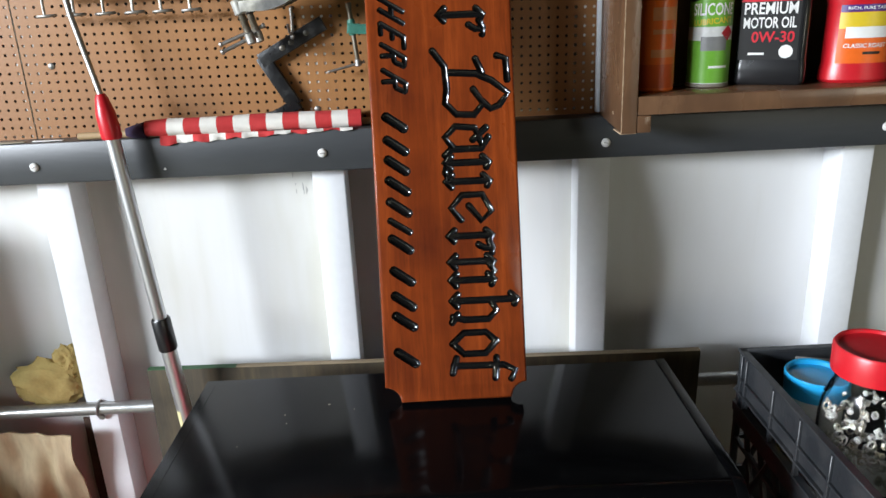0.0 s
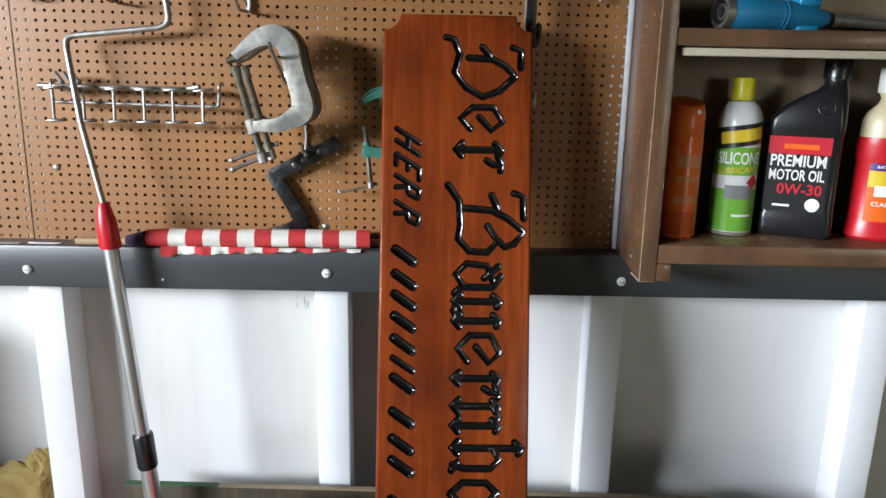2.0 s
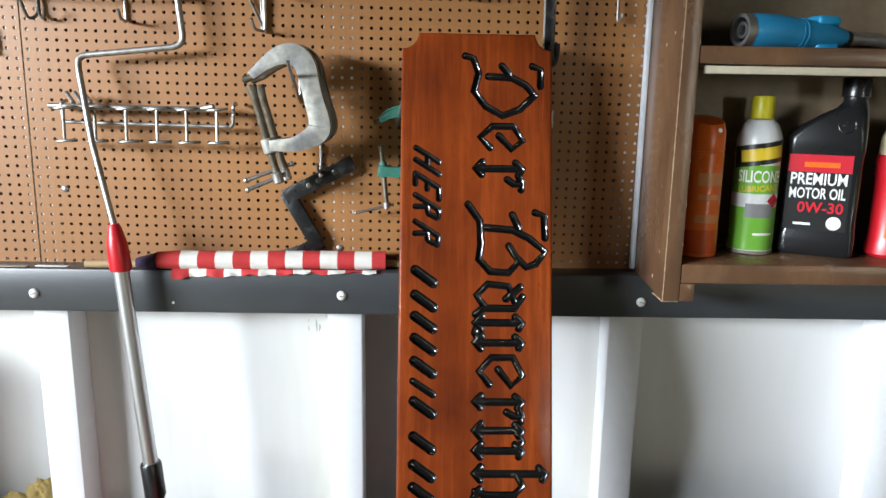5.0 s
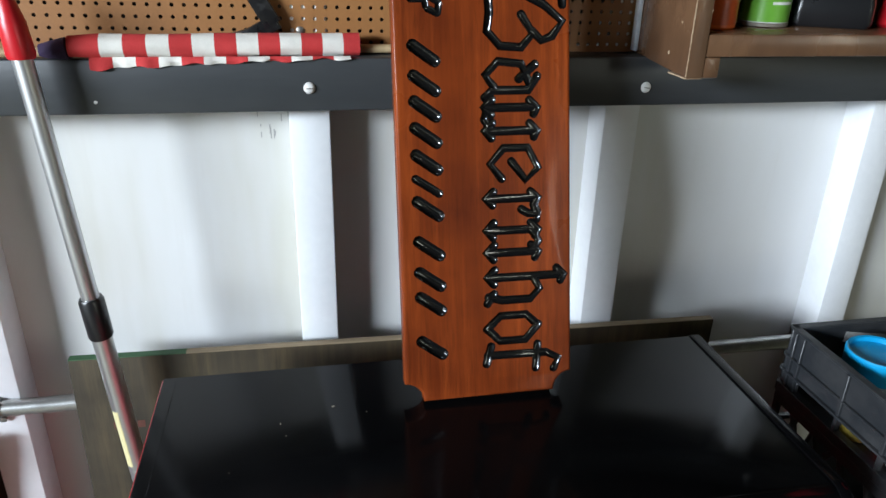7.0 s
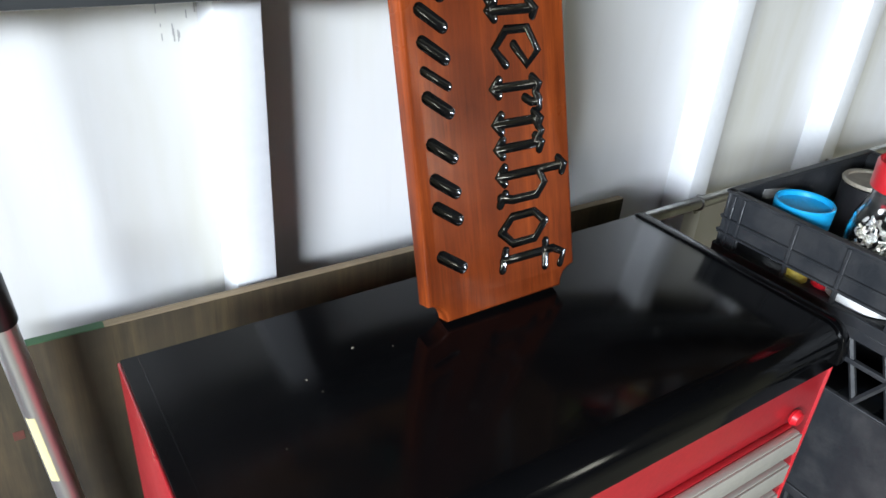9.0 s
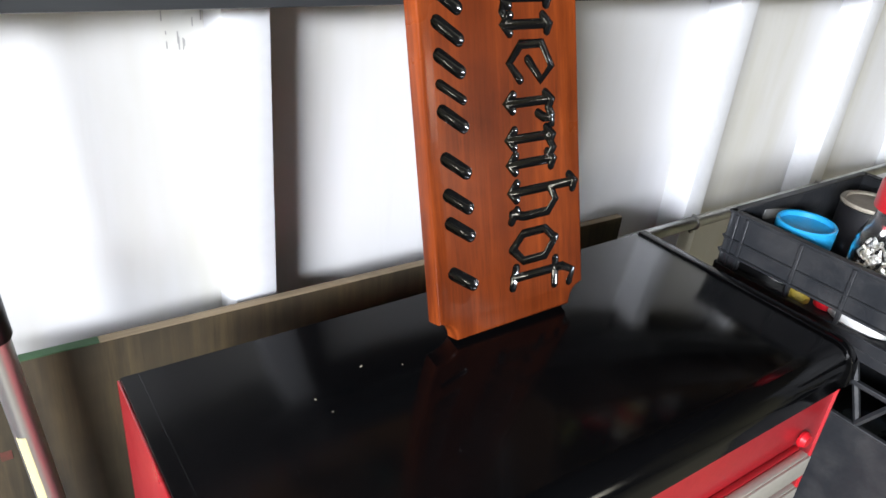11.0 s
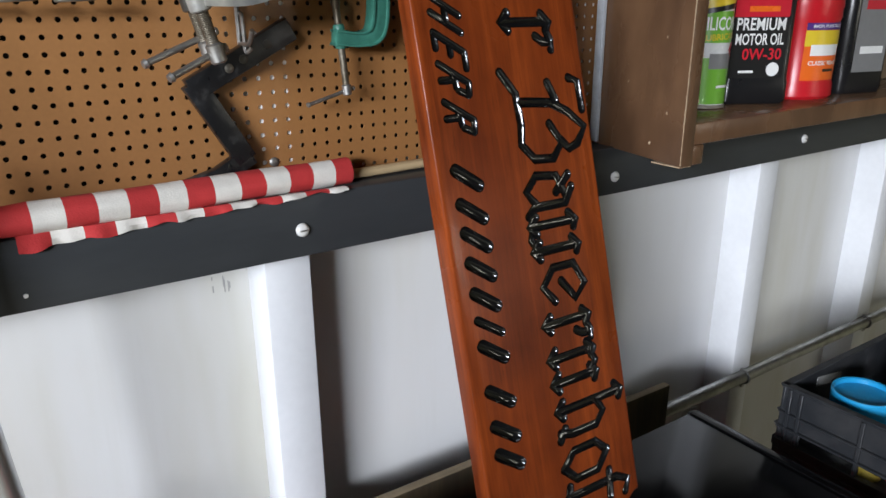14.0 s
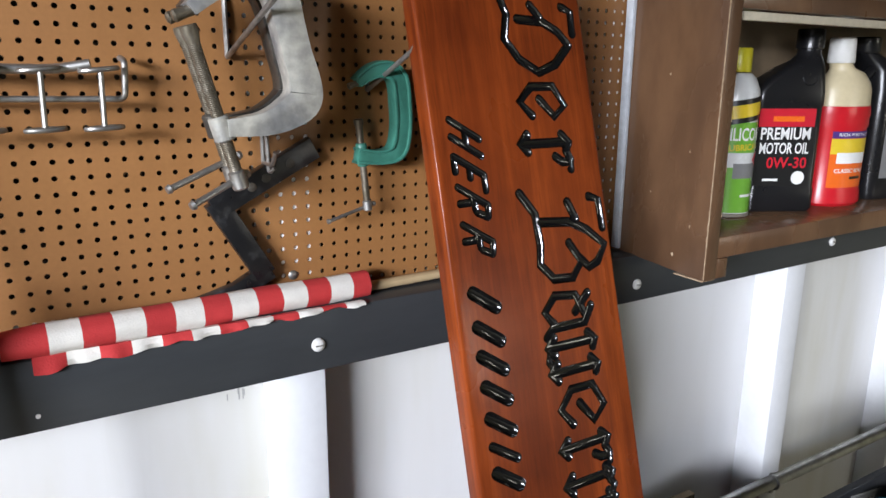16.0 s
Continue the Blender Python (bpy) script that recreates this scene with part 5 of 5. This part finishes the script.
TRAY = 1.0238
jar = thing("hardware_jar", pose(0.4540, 0.6700, TRAY) @ Matrix.Diagonal((0.93, 0.93, 1.0, 1.0)), "clear plastic jar of loose hardware with a red lid", "jar")
part("glass", lathe([(0.046, 0.010), (0.050, 0.014), (0.052, 0.040), (0.052, 0.085), (0.049, 0.105), (0.042, 0.122), (0.0395, 0.128), (0.0395, 0.142), (0.0375, 0.142), (0.0375, 0.126), (0.046, 0.105), (0.049, 0.085), (0.049, 0.040), (0.046, 0.016), (0.0, 0.0145)], 44), M_JARCLEAR, jar, "clear plastic wall").visible_shadow = False
part("lid", lathe([(0.0440, 0.140), (0.0455, 0.1405), (0.0460, 0.168), (0.0440, 0.171), (0.0415, 0.1708), (0.0400, 0.1675), (0.0, 0.1670)], 48), M_REDPLASTIC, jar, "red screw lid with a raised rim")
part("base_ring", lathe([(0.050, 0.0), (0.0535, 0.002), (0.0540, 0.010), (0.0515, 0.013), (0.0475, 0.0095), (0.0, 0.0092)], 44), M_WHITEPLASTIC, jar, "white plastic base")
rngj = random.Random(3)
for k in range(150):
    a, rr, z = rngj.uniform(0, 6.283), 0.041 * math.sqrt(rngj.random()), rngj.uniform(0.022, 0.098)
    if k % 2:
        rr = rngj.uniform(0.034, 0.0425)
    turn = pose(rr * math.cos(a), rr * math.sin(a), z, rngj.uniform(0, 180), rngj.uniform(0, 180), 0)
    if k % 3 == 0:
        bm = sweep([(0.0045 * math.cos(radians(d)), 0.0045 * math.sin(radians(d)), 0) for d in range(0, 361, 40)], 0.0013, 6, False)
        part("washer", moved(bm, turn), M_ZINC, jar)
    elif k % 3 == 1:
        part("bolt", moved(sweep([(0, 0, -0.006), (0, 0, 0.004), (0, 0, 0.0041), (0, 0, 0.0068)], [0.0016, 0.0016, 0.0036, 0.0036], 6), turn), M_ZINC, jar)
    else:
        part("nut", moved(lathe([(0.0042, -0.0016), (0.0042, 0.0016), (0.002, 0.0018), (0.002, -0.0018), (0.0042, -0.0016)], 6), turn), M_ZINC, jar)

tub = thing("blue_lid_jar", pose(0.4573, 0.7811, TRAY) @ Matrix.Diagonal((0.85, 0.85, 1.0, 1.0)), "squat jar with a wide blue plastic lid", "jar")
part("jar_wall", lathe([(0.034, 0.0), (0.037, 0.004), (0.037, 0.050), (0.035, 0.056), (0.0, 0.056)], 36), M_WHITEPLASTIC, tub)
part("lid", lathe([(0.0405, 0.052), (0.0420, 0.0525), (0.0430, 0.078), (0.0415, 0.0800), (0.0385, 0.0790), (0.0380, 0.0735), (0.0, 0.0730)], 44), M_BLUEPLASTIC, tub, "bright blue lid with a raised rim")
tin = thing("paint_tin", pose(0.6080, 0.7740, TRAY), "dark paint tin with a dull metal lid", "tin")
part("wall", lathe([(0.038, 0.0), (0.040, 0.001), (0.040, 0.076), (0.038, 0.0765)], 36), M_BLACKPLASTIC, tin)
part("lid", lathe([(0.041, 0.078), (0.0415, 0.080), (0.0400, 0.083), (0.0340, 0.0825), (0.0330, 0.080), (0.0, 0.080)], 36), M_CANLID, tin, "dull metal press lid")
part("label_bar", on_round(plate(0.030, 0.014, 0.0006, 10), 0.040, 0.056, -30), M_REDPRINT, tin)
rag = thing("red_cap", pose(0.4300, 0.7130, TRAY), "small red plastic cap lying in the tray", "cap")
part("cap", lathe([(0.014, 0.0), (0.015, 0.001), (0.015, 0.020), (0.013, 0.022), (0, 0.0222)], 24), M_REDPLASTIC, rag)
yel = thing("yellow_cap", pose(0.4130, 0.7420, TRAY), "small dirty yellow plastic cap in the tray", "cap")
part("cap", lathe([(0.014, 0.0), (0.015, 0.001), (0.014, 0.016), (0, 0.017)], 20), M_DIRTYYELLOW, yel)
bot = thing("soda_can", pose(0.452, 0.628, 0.7732), "printed green and blue drink can inside the crate", "can")
part("can", lathe([(0.028, 0.0), (0.033, 0.006), (0.033, 0.112), (0.027, 0.122), (0.0, 0.121)], 32), M_DEEPTEAL, bot)
part("band", on_round(plate(0.160, 0.030, 0.0003, 30), 0.033, 0.097), plain("green_drink_print", (0.06, 0.30, 0.16), 0.3), bot)
part("text_bar", on_round(plate(0.040, 0.010, 0.0006, 10), 0.033, 0.085, -40), M_WHITEPRINT, bot)
tape = single("tape_patch", moved(box(-0.030, 0.030, -0.0008, 0.0, -0.007, 0.007, 0.0003, 1), pose(0, 0, 0, 0, 8, 0)), plain("clear_shiny_tape", (0.55, 0.55, 0.53), 0.12, 0.6), pose(0.490, KY - 0.0044, 1.083), "crumpled shiny tape stuck inside the tray", "tape")


# ---- bags between the studs at the far left ----
def crumple(w, h, nx, nz, depth, seed, thick=0.004, bulge=0.0, ragged=0.0):
    """A crumpled sheet w by h with folds of the given depth."""
    noise.seed_set(seed)
    bm = bmesh.new()
    grid = []
    for i in range(nx + 1):
        col = []
        for k in range(nz + 1):
            u, v = i / nx, k / nz
            p = Vector((u * w * 7 + seed, v * h * 3, seed * 1.7))
            y = -depth * (noise.noise(p * 2.2) + 0.5 * noise.noise(p * 6.0)) - bulge * math.sin(math.pi * u) * math.sin(math.pi * v)
            rx, rz = ragged * noise.noise(p * 4 + Vector((9, 0, 0))), ragged * noise.noise(p * 4 + Vector((0, 9, 0)))
            col.append(bm.verts.new((w * (u - 0.5) + rx, y, h * v + rz)))
        grid.append(col)
    faces = [bm.faces.new((grid[i][k], grid[i + 1][k], grid[i + 1][k + 1], grid[i][k + 1])) for i in range(nx) for k in range(nz)]
    ex = bmesh.ops.extrude_face_region(bm, geom=faces)
    bmesh.ops.translate(bm, vec=(0, thick, 0), verts=[v for v in ex["geom"] if isinstance(v, bmesh.types.BMVert)])
    bmesh.ops.recalc_face_normals(bm, faces=bm.faces[:])
    return bm


def lump(sx, sy, sz, seed, rough=0.25):
    noise.seed_set(seed)
    bm = bmesh.new()
    bmesh.ops.create_icosphere(bm, subdivisions=4, radius=1.0)
    for v in bm.verts:
        n = v.co.normalized()
        k = 1 + rough * noise.noise(n * 1.6) + rough * 0.5 * noise.noise(n * 4.0) + rough * 0.22 * noise.noise(n * 11.0)
        v.co = Vector((n.x * sx * k, n.y * sy * k, n.z * sz * k))
    return bm


foam = thing("foam_wad", pose(-0.652, 1.078, 0.985), "crumpled yellowed foam wadding stuffed behind the pipe", "foam")
part("wad", lump(0.062, 0.026, 0.042, 5, 0.35), M_FOAM, foam)
part("tuft", moved(lump(0.020, 0.016, 0.024, 8, 0.4), Matrix.Translation((0.030, 0.002, 0.040))), M_FOAM, foam)
single("kraft_paper", crumple(0.185, 0.90, 34, 70, 0.030, 3, 0.003, 0.006, 0.008), M_KRAFT, pose(-0.700, 1.026, 0.020), "torn crumpled brown kraft paper hanging between the studs", "paper")
single("cardboard_strip", crumple(0.038, 0.88, 6, 50, 0.006, 9, 0.003, 0.004, 0.004), M_CARDDARK, pose(-0.6065, 1.086, 0.03), "dark brown cardboard strip beside the stud", "cardboard")
single("pale_bag", lump(0.060, 0.030, 0.10, 12, 0.3), M_PALEBAG, pose(-0.808, 1.030, 0.735), "pale yellow plastic bag wedged against the wall", "bag")
dirt = random.Random(21)
for k in range(9):
    x, z = dirt.uniform(-0.232, -0.187), dirt.uniform(1.285, 1.328)
    single("paint_drip", box(-0.0006, 0.0006, -0.0006, 0.0, -dirt.uniform(0.002, 0.013), 0.001, 0.0002, 1), M_DRIP, pose(x, PANEL_Y, z), "thin grey drip mark on the white sheet wall", "drip", "drips on the wall")
